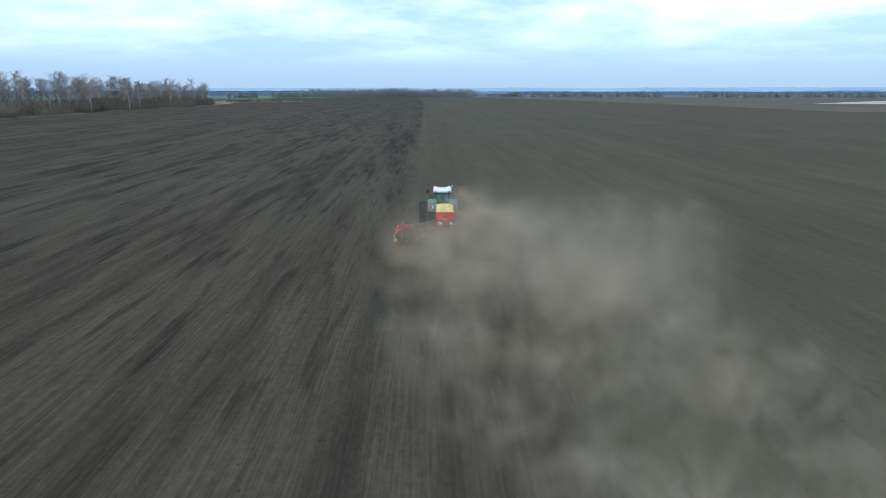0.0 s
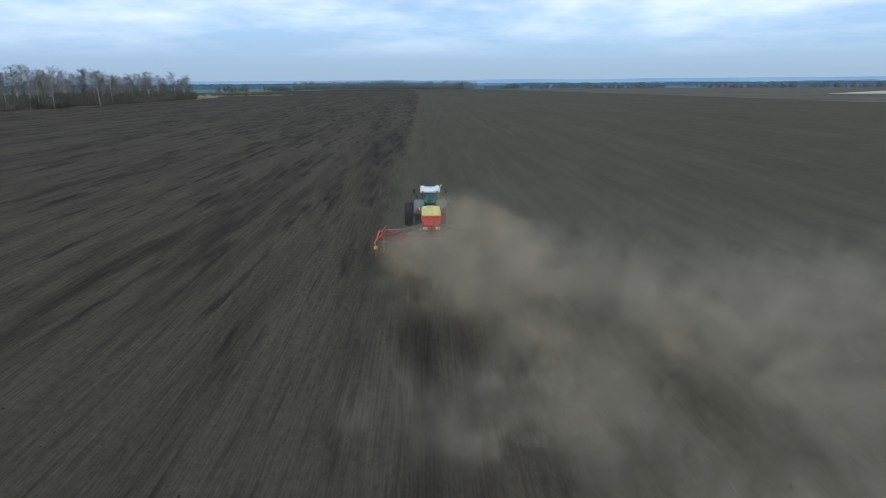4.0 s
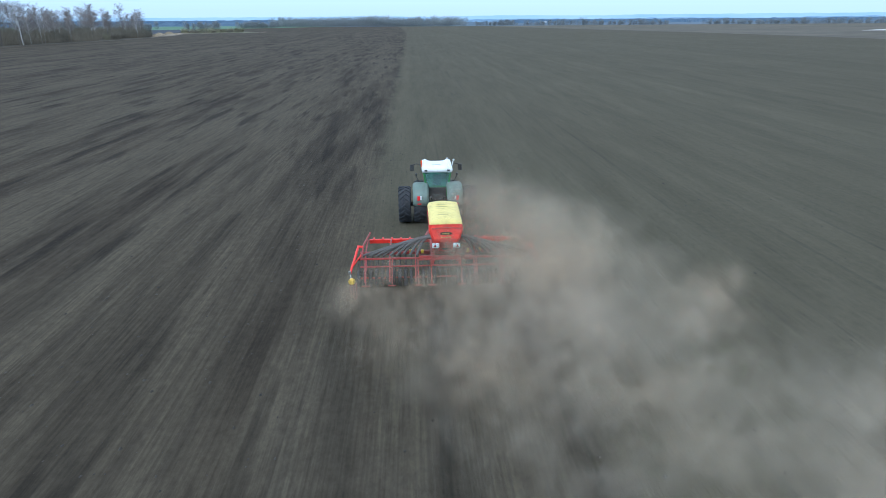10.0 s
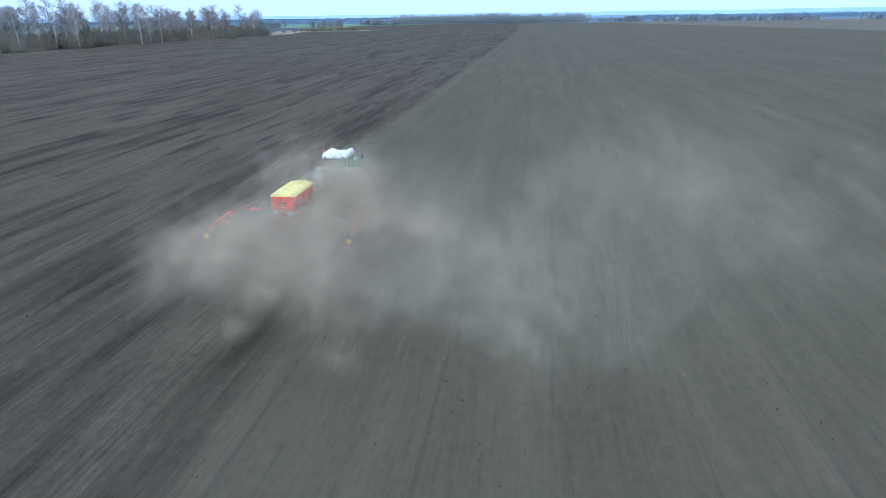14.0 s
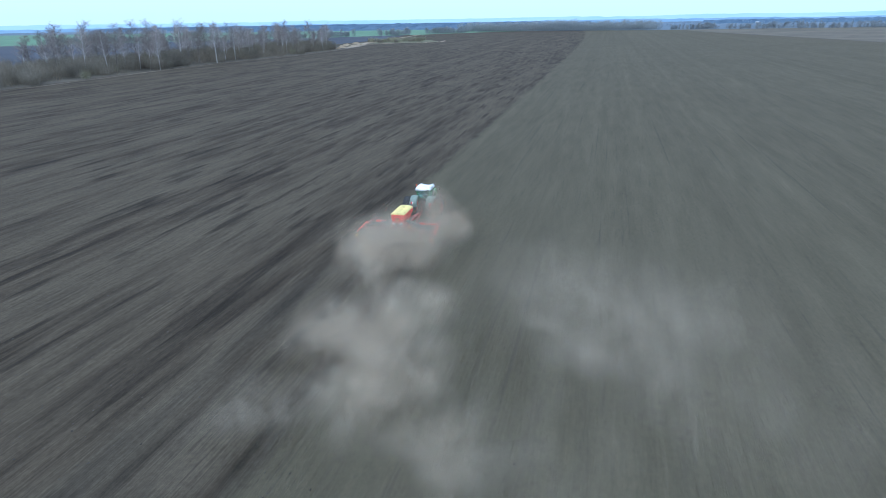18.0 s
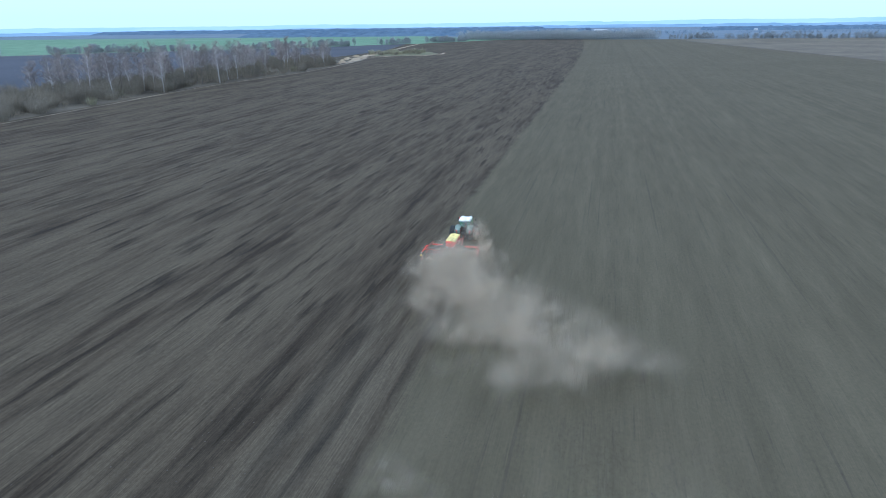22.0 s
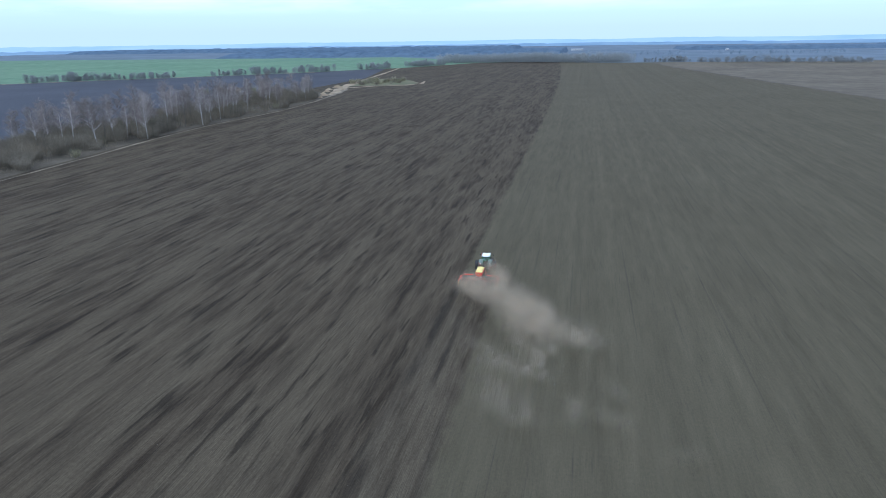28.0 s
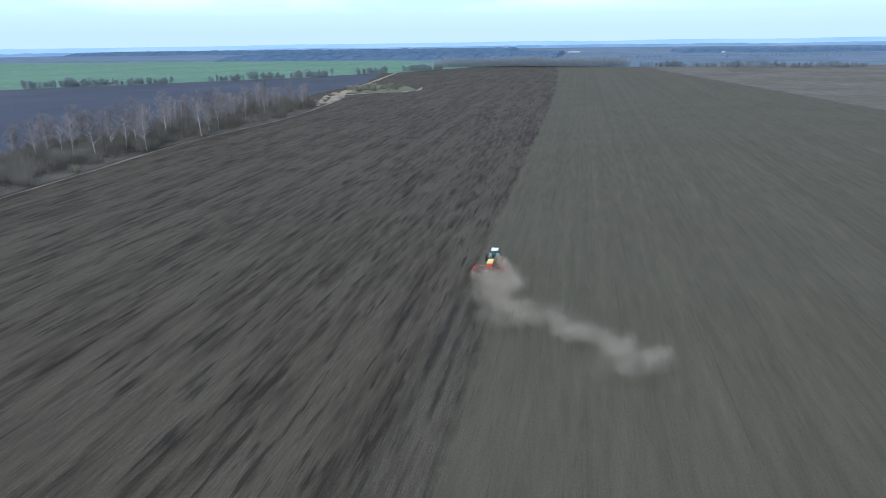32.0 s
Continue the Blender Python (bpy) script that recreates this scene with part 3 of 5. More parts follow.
def pane(name, corners_, label):
    bm = bmesh.new()
    vs = [Vector(c) for c in corners_]
    n = (vs[1] - vs[0]).cross(vs[2] - vs[0]).normalized() * 0.012
    a = [bm.verts.new(v) for v in vs]
    b = [bm.verts.new(v + n) for v in vs]
    bm.faces.new(a)
    bm.faces.new(b[::-1])
    for i in range(4):
        bm.faces.new((a[i], a[(i + 1) % 4], b[(i + 1) % 4], b[i]))
    bmesh.ops.recalc_face_normals(bm, faces=bm.faces)
    p = part(name, bm, GLASS, tractor, label)
    p.visible_shadow = False


pane("rear_window", [(-0.57, 0.08, 1.98), (0.57, 0.08, 1.98), (0.71, -0.02, 2.86), (-0.71, -0.02, 2.86)], "tinted rear cab window")
pane("windscreen", [(-0.57, 1.78, 1.98), (0.57, 1.78, 1.98), (0.71, 1.62, 2.86), (-0.71, 1.62, 2.86)], "tinted windscreen")
for s in (-1, 1):
    pane("side_window", [(s * 0.61, 0.16, 1.98), (s * 0.61, 0.92, 1.98), (s * 0.75, 0.88, 2.86), (s * 0.75, 0.04, 2.86)], "tinted side window")
    pane("door_window", [(s * 0.61, 1.0, 1.6), (s * 0.61, 1.72, 1.6), (s * 0.75, 1.58, 2.86), (s * 0.75, 0.95, 2.86)], "tinted cab door window")

bm = bmesh.new()
n_x = [-0.86, -0.80, -0.62, -0.50, -0.3, 0.0, 0.3, 0.50, 0.62, 0.80, 0.86]
n_z = [0.0, 0.22, 0.31, 0.19, 0.15, 0.15, 0.15, 0.19, 0.31, 0.22, 0.0]
n_y = [(-0.18, -0.06), (-0.14, 0.55), (0.02, 0.92), (0.6, 1.0), (1.3, 0.97), (1.72, 0.80), (1.88, -0.02)]
grid = [[bm.verts.new((x * (0.985 if i in (0, 6) else 1), y, 2.97 + max(z * k, -0.03))) for x, z in zip(n_x, n_z)] for i, (y, k) in enumerate(n_y)]
for p, q in zip(grid, grid[1:]):
    for j in range(len(n_x) - 1):
        bm.faces.new((p[j], p[j + 1], q[j + 1], q[j]))
rim_loop = [*grid[0], *[r[-1] for r in grid[1:]], *grid[-1][-2::-1], *[r[0] for r in grid[-2:0:-1]]]
low = [bm.verts.new((v.co.x * 0.95, 0.85 + (v.co.y - 0.85) * 0.95, 2.83)) for v in rim_loop]
for i in range(len(low)):
    j = (i + 1) % len(low)
    bm.faces.new((rim_loop[i], rim_loop[j], low[j], low[i]))
bm.faces.new(low)
bmesh.ops.recalc_face_normals(bm, faces=bm.faces)
roof = part("cab_roof", bm, WHITE, tractor, "white moulded cab roof with raised shoulders", smooth=True)
bm = bmesh.new()
box(bm, (0, 0.85, 3.155), (0.5, 0.7, 0.03), bevel=0.012)
part("roof_hatch", bm, WHITE, roof)
for s in (-1, 1):
    bm = bmesh.new()
    box(bm, (s * 0.62, -0.17, 2.95), (0.16, 0.08, 0.10), bevel=0.02)
    part("work_lamp", bm, IRON, roof, "black-cased work lamp under the roof edge")
bm = bmesh.new()
rod(bm, (-0.86, 0.35, 3.05), (-0.86, 0.35, 3.22), 0.025)
rod(bm, (-0.86, 0.35, 3.22), (-0.86, 0.35, 3.42), 0.05, 0.04, 12)
part("beacon", bm, ORANGE, roof, "orange warning beacon")
bm = bmesh.new()
rod(bm, (0.84, 0.45, 3.05), (0.93, 0.40, 3.42), 0.03)
box(bm, (0.94, 0.40, 3.43), (0.10, 0.10, 0.06), bevel=0.02)
part("aerial", bm, LAMP_WHITE, roof, "white satellite receiver on a short mast")
for s in (-1, 1):
    bm = bmesh.new()
    tube(bm, [(s * 0.72, 1.62, 2.80), (s * 1.10, 1.78, 2.92), (s * 1.36, 1.82, 2.86)], 0.025, 6)
    arm = part("mirror_arm", bm, IRON, tractor)
    bm = bmesh.new()
    box(bm, (s * 1.40, 1.80, 2.68), (0.22, 0.07, 0.38), bevel=0.03)
    part("mirror", bm, IRON, arm, "black wing mirror")
    bm = bmesh.new()
    tube(bm, [(s * 0.66, 0.95, 1.75), (s * 0.98, 1.02, 2.0), (s * 1.16, 1.02, 2.36)], 0.022, 6)
    box(bm, (s * 1.16, 1.02, 2.46), (0.10, 0.10, 0.16), bevel=0.02)
    part("grab_rail", bm, IRON, tractor)
bm = bmesh.new()
box(bm, (0, 0.75, 1.95), (0.5, 0.5, 0.14), bevel=0.04)
box(bm, (0, 0.48, 2.28), (0.48, 0.14, 0.62), bevel=0.05)
part("driver_seat", bm, SEAT, tractor, "dark empty driver's seat")
bm = bmesh.new()
rod(bm, (0, 1.55, 1.9), (0, 1.32, 2.18), 0.04)
turned(bm, [(-0.015, 0.19), (0.015, 0.21), (0.015, 0.17), (-0.015, 0.19)], 18)
bmesh.ops.transform(bm, matrix=pose(0, 1.30, 2.2, 35, 0, 90), verts=[v for v in bm.verts if abs(v.co.y) < 0.22 and abs(v.co.z) < 0.22])
part("steering_wheel", bm, IRON, tractor)

# rear linkage and hoses
bm = bmesh.new()
for s in (-1, 1):
    rod(bm, (s * 0.32, -0.45, 0.80), (s * 0.46, -1.45, 0.62), 0.05)
    rod(bm, (s * 0.34, -0.40, 1.55), (s * 0.42, -1.05, 0.75), 0.035)
    rod(bm, (s * 0.30, -0.30, 1.30), (s * 0.36, -0.75, 1.62), 0.055)
rod(bm, (0, -0.4, 1.35), (0, -1.2, 1.10), 0.05)
part("three_point_linkage", bm, IRON, tractor, "dark steel rear linkage arms")
bm = bmesh.new()
box(bm, (0, -0.46, 1.42), (0.62, 0.16, 0.55), bevel=0.03)
for k in range(6):
    box(bm, (-0.25 + 0.1 * k, -0.57, 1.30 + 0.12 * (k % 2)), (0.06, 0.09, 0.07), bevel=0.01)
part("hydraulic_valve_block", bm, IRON, tractor)
bm = bmesh.new()
for k in range(5):
    tube(bm, curve_points((-0.2 + 0.1 * k, -0.6, 1.35), (-0.12 + 0.06 * k, -2.3, 0.98), 0.25, 8), 0.02, 6)
part("hydraulic_hose", bm, HOSE, tractor)
bm = bmesh.new()
box(bm, (0, -0.75, 0.45), (0.20, 1.1, 0.10), bevel=0.02)
box(bm, (0, -1.3, 0.52), (0.26, 0.18, 0.24), bevel=0.03)
part("hitch", bm, IRON, tractor, "dark steel towing hitch")
bm = bmesh.new()
box(bm, (0, 0.10, 1.66), (1.0, 0.06, 0.56), bevel=0.02)
for x in (-0.3, 0.0, 0.3):
    box(bm, (x, 0.05, 1.66), (0.05, 0.06, 0.5), bevel=0.01)
part("rear_panel", bm, IRON, tractor, "dark panel below the rear window")
for s in (-1, 1):
    for k in range(3):
        bm = bmesh.new()
        box(bm, (s * 0.92, 1.25 + 0.12 * k, 0.62 + 0.34 * k), (0.36, 0.26, 0.05), bevel=0.01)
        part("step", bm, IRON, tractor)

# ---- seed drill: its own origin lies 9 m behind the tractor's rear axle ----
drill = thing("seed_drill", "red trailed seed drill with yellow-covered hopper and folding wings, dusty", "seed drill")
bm = bmesh.new()
box(bm, (0, 5.2, 0.72), (0.24, 5.2, 0.30), bevel=0.03)
for s in (-1, 1):
    rod(bm, (s * 0.9, 2.6, 1.0), (s * 0.10, 7.3, 0.62), 0.09, 0.07, 8)
part("drawbar", bm, RED_DUSTY, drill, "red drawbar")
bm = bmesh.new()
rod(bm, (0, 7.75, 0.5), (0, 7.1, 0.66), 0.10, 0.10, 10)
part("coupling", bm, IRON, drill)

# hopper: a deep tub with a bulge below its rim, sloping to the metering floor
bm = bmesh.new()
levels = [(1.18, 0.28, 0.55, 1.75), (1.95, 0.55, -0.42, 2.25), (2.12, 0.60, -0.50, 2.40), (2.45, 0.72, -0.42, 2.52), (2.66, 0.70, -0.38, 2.52), (2.80, 0.67, -0.36, 2.50)]
loops = []
for z, w, y0, y1 in levels:
    c = 0.10
    loops.append([bm.verts.new(v) for v in ((-w + c, y0, z), (w - c, y0, z), (w, y0 + c, z), (w, y1 - c, z), (w - c, y1, z), (-w + c, y1, z), (-w, y1 - c, z), (-w, y0 + c, z))])
for a, b in zip(loops, loops[1:]):
    for k in range(8):
        bm.faces.new((a[k], a[(k + 1) % 8], b[(k + 1) % 8], b[k]))
bm.faces.new(loops[0][::-1])
bm.faces.new(loops[-1])
bmesh.ops.recalc_face_normals(bm, faces=bm.faces)
hopper = part("hopper", bm, RED, drill, "bright red seed hopper")
bm = bmesh.new()
rows_y = [k / 12 for k in range(13)]
cols_x = [-1.0, -0.94, -0.55, 0.0, 0.55, 0.94, 1.0]
top = []
for v in rows_y:
    y = -0.38 + 2.90 * v
    sag = 0.018 * math.sin(v * math.pi * 6) ** 2
    top.append([bm.verts.new((0.70 * u, y, 2.84 + 0.10 * (1 - u * u) - sag * (1 - u * u) - (0.10 if abs(u) == 1 else 0))) for u in cols_x])
for p, q in zip(top, top[1:]):
    for j in range(6):
        bm.faces.new((p[j], p[j + 1], q[j + 1], q[j]))
for end, s in ((top[0], -1), (top[-1], 1)):
    hem = [bm.verts.new((v.co.x, v.co.y + s * 0.012, 2.74)) for v in end]
    for j in range(6):
        bm.faces.new((end[j], end[j + 1], hem[j + 1], hem[j]))
bmesh.ops.recalc_face_normals(bm, faces=bm.faces)
cover = part("hopper_cover", bm, TARP, drill, "yellow tarpaulin over the seed hopper", smooth=True)
for y, w, x in ((2.1, 0.30, -0.12), (1.85, 0.42, -0.10), (1.55, 0.5, -0.08), (1.2, 0.36, -0.16), (0.7, 0.26, -0.2), (0.35, 0.44, -0.1)):
    bm = bmesh.new()
    box(bm, (x, y, 2.946), (w, 0.035, 0.004), (0, 0, 0))
    part("print_bar", bm, TARP_DARK, cover, "faded dark print on the tarpaulin")
for y in (0.1, 0.75, 1.4, 2.05):
    for s in (-1, 1):
        bm = bmesh.new()
        rod(bm, (s * 0.69, y, 2.76), (s * 0.725, y, 2.55), 0.012, sides=5)
        part("cover_strap", bm, IRON, cover)
# oval maker's plate as plain shapes, and a row of bars below it
bm = bmesh.new()
disc = [bm.verts.new((0.27 * math.cos(k * math.tau / 20), -0.475, 2.36 + 0.075 * math.sin(k * math.tau / 20))) for k in range(20)]
bm.faces.new(disc)
bmesh.ops.solidify(bm, geom=bm.faces[:], thickness=0.02)
badge = part("badge", bm, INK, hopper, "dark oval badge")
bm = bmesh.new()
box(bm, (-0.05, -0.50, 2.365), (0.22, 0.012, 0.05), bevel=0.004)
box(bm, (0.10, -0.50, 2.36), (0.06, 0.012, 0.07), bevel=0.004)
part("badge_mark", bm, GOLD, badge, "gold mark on the badge")
bm = bmesh.new()
for k in range(7):
    box(bm, (-0.2 + 0.066 * k, -0.505, 2.20), (0.045, 0.012, 0.05 if k % 3 else 0.062))
part("decal_bar", bm, GOLD, hopper, "orange lettering drawn as bars")
bm = bmesh.new()
for s in (-1, 1):
    tube(bm, [(s * 0.60, -0.42, 2.56), (s * 0.3, -0.455, 2.60), (0, -0.46, 2.615)], 0.018, 6)
part("hopper_seam", bm, RED_DUSTY, hopper)
for s in (-1, 1):
    bm = bmesh.new()
    box(bm, (s * 0.44, -0.55, 1.86), (0.30, 0.05, 0.20), bevel=0.015)
    board = part("lamp_board", bm, LAMP_WHITE, drill, "white rear lamp board")
    bm = bmesh.new()
    tri = [bm.verts.new((s * 0.47 + 0.07 * dx, -0.585, 1.86 + dz)) for dx, dz in ((-1, -0.06), (1, -0.06), (0, 0.07))]
    bm.faces.new(tri)
    bmesh.ops.solidify(bm, geom=bm.faces[:], thickness=0.012)
    part("reflector", bm, LAMP_RED, board, "red triangle reflector")
    bm = bmesh.new()
    box(bm, (s * 0.44, -0.40, 1.92), (0.06, 0.3, 0.05))
    part("lamp_bracket", bm, RED_DUSTY, drill)

# main frame and wings
bm = bmesh.new()
for s in (-1, 1):
    box(bm, (s * 0.55, 1.2, 1.0), (0.16, 3.0, 0.22), bevel=0.02)
    rod(bm, (s * 0.5, 0.6, 1.1), (s * 0.5, 0.6, 1.95), 0.05)
    rod(bm, (s * 0.5, 1.9, 1.1), (s * 0.5, 1.9, 2.2), 0.05)
for y, z in ((2.6, 1.0), (1.0, 1.0), (-0.1, 1.15)):
    box(bm, (0, y, z), (2.3, 0.16, 0.18), bevel=0.02)
part("centre_frame", bm, RED_DUSTY, drill, "dusty red centre frame")
bm = bmesh.new()
box(bm, (0, 1.6, 1.45), (0.7, 0.9, 0.35), bevel=0.06)
rod(bm, (0, 0.9, 1.55), (0, 0.2, 1.60), 0.22, 0.22, 14)
part("blower_fan", bm, IRON, drill)

TOOL_X = [-3.72 + 0.248 * k for k in range(31)]
for s in (-1, 1):
    wing = None
    bm = bmesh.new()
    box(bm, (s * 2.36, 2.6, 1.0), (2.15, 0.16, 0.18), bevel=0.02)
    for k in range(5):
        box(bm, (s * (1.55 + 0.42 * k), 2.6, 1.10), (0.06, 0.22, 0.10), bevel=0.01)
    wing = part("front_wing_beam", bm, RED, drill, "bright red front beam of the wing")
    bm = bmesh.new()
    box(bm, (s * 2.45, -0.1, 1.15), (2.62, 0.08, 0.08), bevel=0.02)
    box(bm, (s * 2.45, 1.0, 1.0), (2.62, 0.12, 0.13), bevel=0.02)
    part("rear_wing_beam", bm, RED_DUSTY, drill)
    for x in (1.3, 2.4, 3.45):
        bm = bmesh.new()
        tube(bm, [(s * x, 2.6, 1.05), (s * x, 1.9, 1.30), (s * x, 0.8, 1.32), (s * x, -0.1, 1.18), (s * x, -0.7, 0.75), (s * x, -0.95, 0.42)], 0.032, 6)
        part("frame_stay", bm, RED_DUSTY, drill)
    bm = bmesh.new()
    rod(bm, (s * 3.42, 2.95, 1.30), (s * 3.58, 1.0, 1.42), 0.045)
    rod(bm, (s * 3.58, 1.0, 1.42), (s * 3.62, -0.1, 1.2), 0.045)
    part("fold_stay", bm, RED_DUSTY, drill)
    # marker arm with its yellow cap
    bm = bmesh.new()
    rod(bm, (s * 3.80, 0.75, 1.42), (s * 3.97, -1.50, 1.10), 0.06, 0.05)
    rod(bm, (s * 3.60, 0.75, 1.40), (s * 3.85, 0.75, 1.42), 0.06)
    rod(bm, (s * 3.62, 0.3, 1.25), (s * 3.93, -1.0, 1.15), 0.03)
    arm = part("marker_arm", bm, RED, drill, "bright red marker arm at the wing tip")
    bm = bmesh.new()
    rod(bm, (s * 3.97, -1.50, 1.10), (s * 3.93, -1.68, 0.86), 0.03)
    box(bm, (s * 3.99, -1.50, 1.12), (0.10, 0.10, 0.12), bevel=0.02)
    part("marker_joint", bm, STEEL, arm)
    bm = bmesh.new()
    turned(bm, [(-0.09, 0.001), (-0.09, 0.09), (-0.05, 0.135), (0.05, 0.135), (0.09, 0.09), (0.09, 0.001)], 18)
    bmesh.ops.transform(bm, matrix=pose(s * 3.90, -1.72, 0.82, 0, 0, 70), verts=bm.verts)
    bmesh.ops.recalc_face_normals(bm, faces=bm.faces)
    part("marker_cap", bm, YELLOW, arm, "round yellow cap at the wing tip")
    bm = bmesh.new()
    for dx in (-0.10, 0.02, 0.12):
        rod(bm, (s * 3.86 + dx, -1.68, 0.72), (s * 3.86 + dx, -1.80, 0.12), 0.022, 0.012, 6)
    part("end_tine", bm, RED_DUSTY, arm)
    # seed hoses from the hopper's foot to the wing
    for k in range(9):
        x_end = 1.25 + 0.29 * k
        bm = bmesh.new()
        a = Vector((s * (0.42 + 0.02 * k), 0.10 + 0.10 * k, 1.85))
        b_ = Vector((s * x_end, 0.05 + 0.04 * (k % 3), 1.22))
        pts = curve_points(a, b_, 0.10 + 0.01 * k, 10, (0, 0.30 - 0.05 * k, 0.42 - 0.02 * k))
        tube(bm, pts, 0.055, 7)
        part("seed_hose", bm, HOSE, drill, "black ribbed seed hose" if k == 0 else "")
    for k in range(5):
        bm = bmesh.new()
        box(bm, (s * (1.0 + 0.5 * k), 0.35 + 0.05 * (k % 2), 1.28), (0.12, 0.12, 0.16), bevel=0.02)
        part("hose_clamp", bm, YELLOW if k in (0, 1) else IRON, drill)


def coulter():
    """A seed coulter: shank, disc and boot."""
    bm = bmesh.new()
    rod(bm, (0, 0.55, 1.0), (0, 0.25, 0.40), 0.03, 0.025, 6)
    rod(bm, (0, 0.25, 0.42), (0, -0.10, 0.22), 0.025, 0.02, 6)
    turned(bm, [(-0.012, 0.001), (-0.012, 0.20), (0.0, 0.215), (0.012, 0.20), (0.012, 0.001)], 16)
    bmesh.ops.transform(bm, matrix=pose(0, 0.18, 0.18, 0, 0, 5), verts=[v for v in bm.verts if abs(v.co.x) < 0.02 and abs(v.co.y) < 0.22 and abs(v.co.z) < 0.22 and v.co.z < 0.216 and (v.co.y ** 2 + v.co.z ** 2) < 0.05])
    me = bpy.data.meshes.new("coulter")
    bm.to_mesh(me)
    bm.free()
    me.materials.append(IRON)
    return me


def tine():
    """A bent spring tine of the following harrow."""
    bm = bmesh.new()
    tube(bm, [(0, -0.10, 1.10), (0, -0.32, 1.02), (0, -0.42, 0.80), (0, -0.52, 0.45), (0, -0.70, 0.10)], 0.022, 6)
    me = bpy.data.meshes.new("tine")
    bm.to_mesh(me)
    bm.free()
    me.materials.append(IRON)
    return me


def packer():
    """A narrow packer wheel."""
    bm = bmesh.new()
    turned(bm, [(-0.05, 0.10), (-0.07, 0.20), (-0.075, 0.32), (-0.04, 0.375), (0.04, 0.375), (0.075, 0.32), (0.07, 0.20), (0.05, 0.10), (-0.05, 0.10)], 18)
    me = bpy.data.meshes.new("packer_wheel")
    bm.to_mesh(me)
    bm.free()
    me.materials.append(RUBBER)
    return me


coulter_me, tine_me, packer_me = coulter(), tine(), packer()
packers = []
for x in TOOL_X:
    for name, me, y, z in (("coulter", coulter_me, 0.75, 0.0), ("tine", tine_me, 0.0, 0.0), ("packer_wheel", packer_me, -0.35, 0.375)):
        if name == "packer_wheel" and abs(x) < 0.3:
            continue
        ob = new(name, me)
        ob.parent = drill
        ob.location = (x, y, z)
        if name == "packer_wheel":
            packers.append(ob)
bm = bmesh.new()
rod(bm, (-3.75, -0.35, 0.375), (3.75, -0.35, 0.375), 0.04)
box(bm, (0, -0.42, 0.92), (7.3, 0.05, 0.05))
part("packer_axle", bm, RED_DUSTY, drill)
for x in (-3.4, -2.3, -1.2, -0.64, 0.64, 1.2, 2.3, 3.4):
    bm = bmesh.new()
    tube(bm, [(x, -0.1, 1.12), (x, -0.75, 0.85), (x, -1.1, 0.38)], 0.028, 6)
    box(bm, (x, -1.12, 0.33), (0.34, 0.04, 0.05), bevel=0.01)
    part("following_bar", bm, RED_DUSTY, drill, "dusty red trailing bar")


# ---- grove ----
def bark_material(name, low, high, banded):
    m, t, b = surface(name, 0.85)
    c = mix(t, noise_of(t, 1.2), low, high)
    if banded:
        bands = ramp(t, noise_of(t, 1.0, stretch=(1.5, 1.5, 4.0)), (0.56, 0.0), (0.66, 0.8))
        c = mix(t, bands, c, (0.05, 0.045, 0.04))
    t.links.new(c, b.inputs["Base Color"])
    return m


def twig_material(name, low, high):
    m, t, b = surface(name, 0.9)
    rand = t.nodes.new("ShaderNodeNewGeometry").outputs["Random Per Island"]
    each = t.nodes.new("ShaderNodeObjectInfo").outputs["Random"]
    c = mix(t, rand, low, high)
    c = mix(t, 1.0, c, ramp(t, each, (0.0, 0.75), (1.0, 1.25)), "MULTIPLY")
    t.links.new(c, b.inputs["Base Color"])
    return m


BIRCH = bark_material("white_birch_bark", (0.42, 0.39, 0.36), (0.68, 0.66, 0.63), True)
BARK = bark_material("grey_brown_bark", (0.10, 0.085, 0.07), (0.17, 0.15, 0.13), False)
TWIGS = twig_material("bare_birch_twigs", (0.165, 0.140, 0.122), (0.31, 0.268, 0.24))
BRUSH = twig_material("bare_shrub_twigs", (0.115, 0.102, 0.076), (0.245, 0.215, 0.160))
BUDS = twig_material("budding_shrub", (0.17, 0.165, 0.10), (0.30, 0.28, 0.18))
# far hedges and belts: paled and greyed in colour, as haze would
HAZE_PALED_TREES = twig_material("haze_paled_bare_trees", (0.18, 0.195, 0.195), (0.25, 0.265, 0.26))


def blade(verts, faces, p, q, w, rnd):
    """A thin twig: a slender three-sided spike from p to q."""
    way = q - p
    s = way.cross(Vector((rnd.uniform(-1, 1), rnd.uniform(-1, 1), rnd.uniform(-1, 1)))).normalized() * w
    u = way.normalized().cross(s)
    n = len(verts)
    verts += [p + s, p - s * 0.5 + u * 0.87, p - s * 0.5 - u * 0.87, q]
    faces += [(n, n + 1, n + 3), (n + 1, n + 2, n + 3), (n + 2, n, n + 3)]


def mesh_of(name, verts, faces, material):
    me = bpy.data.meshes.new(name)
    me.from_pydata([tuple(v) for v in verts], [], faces)
    me.materials.append(material)
    return me


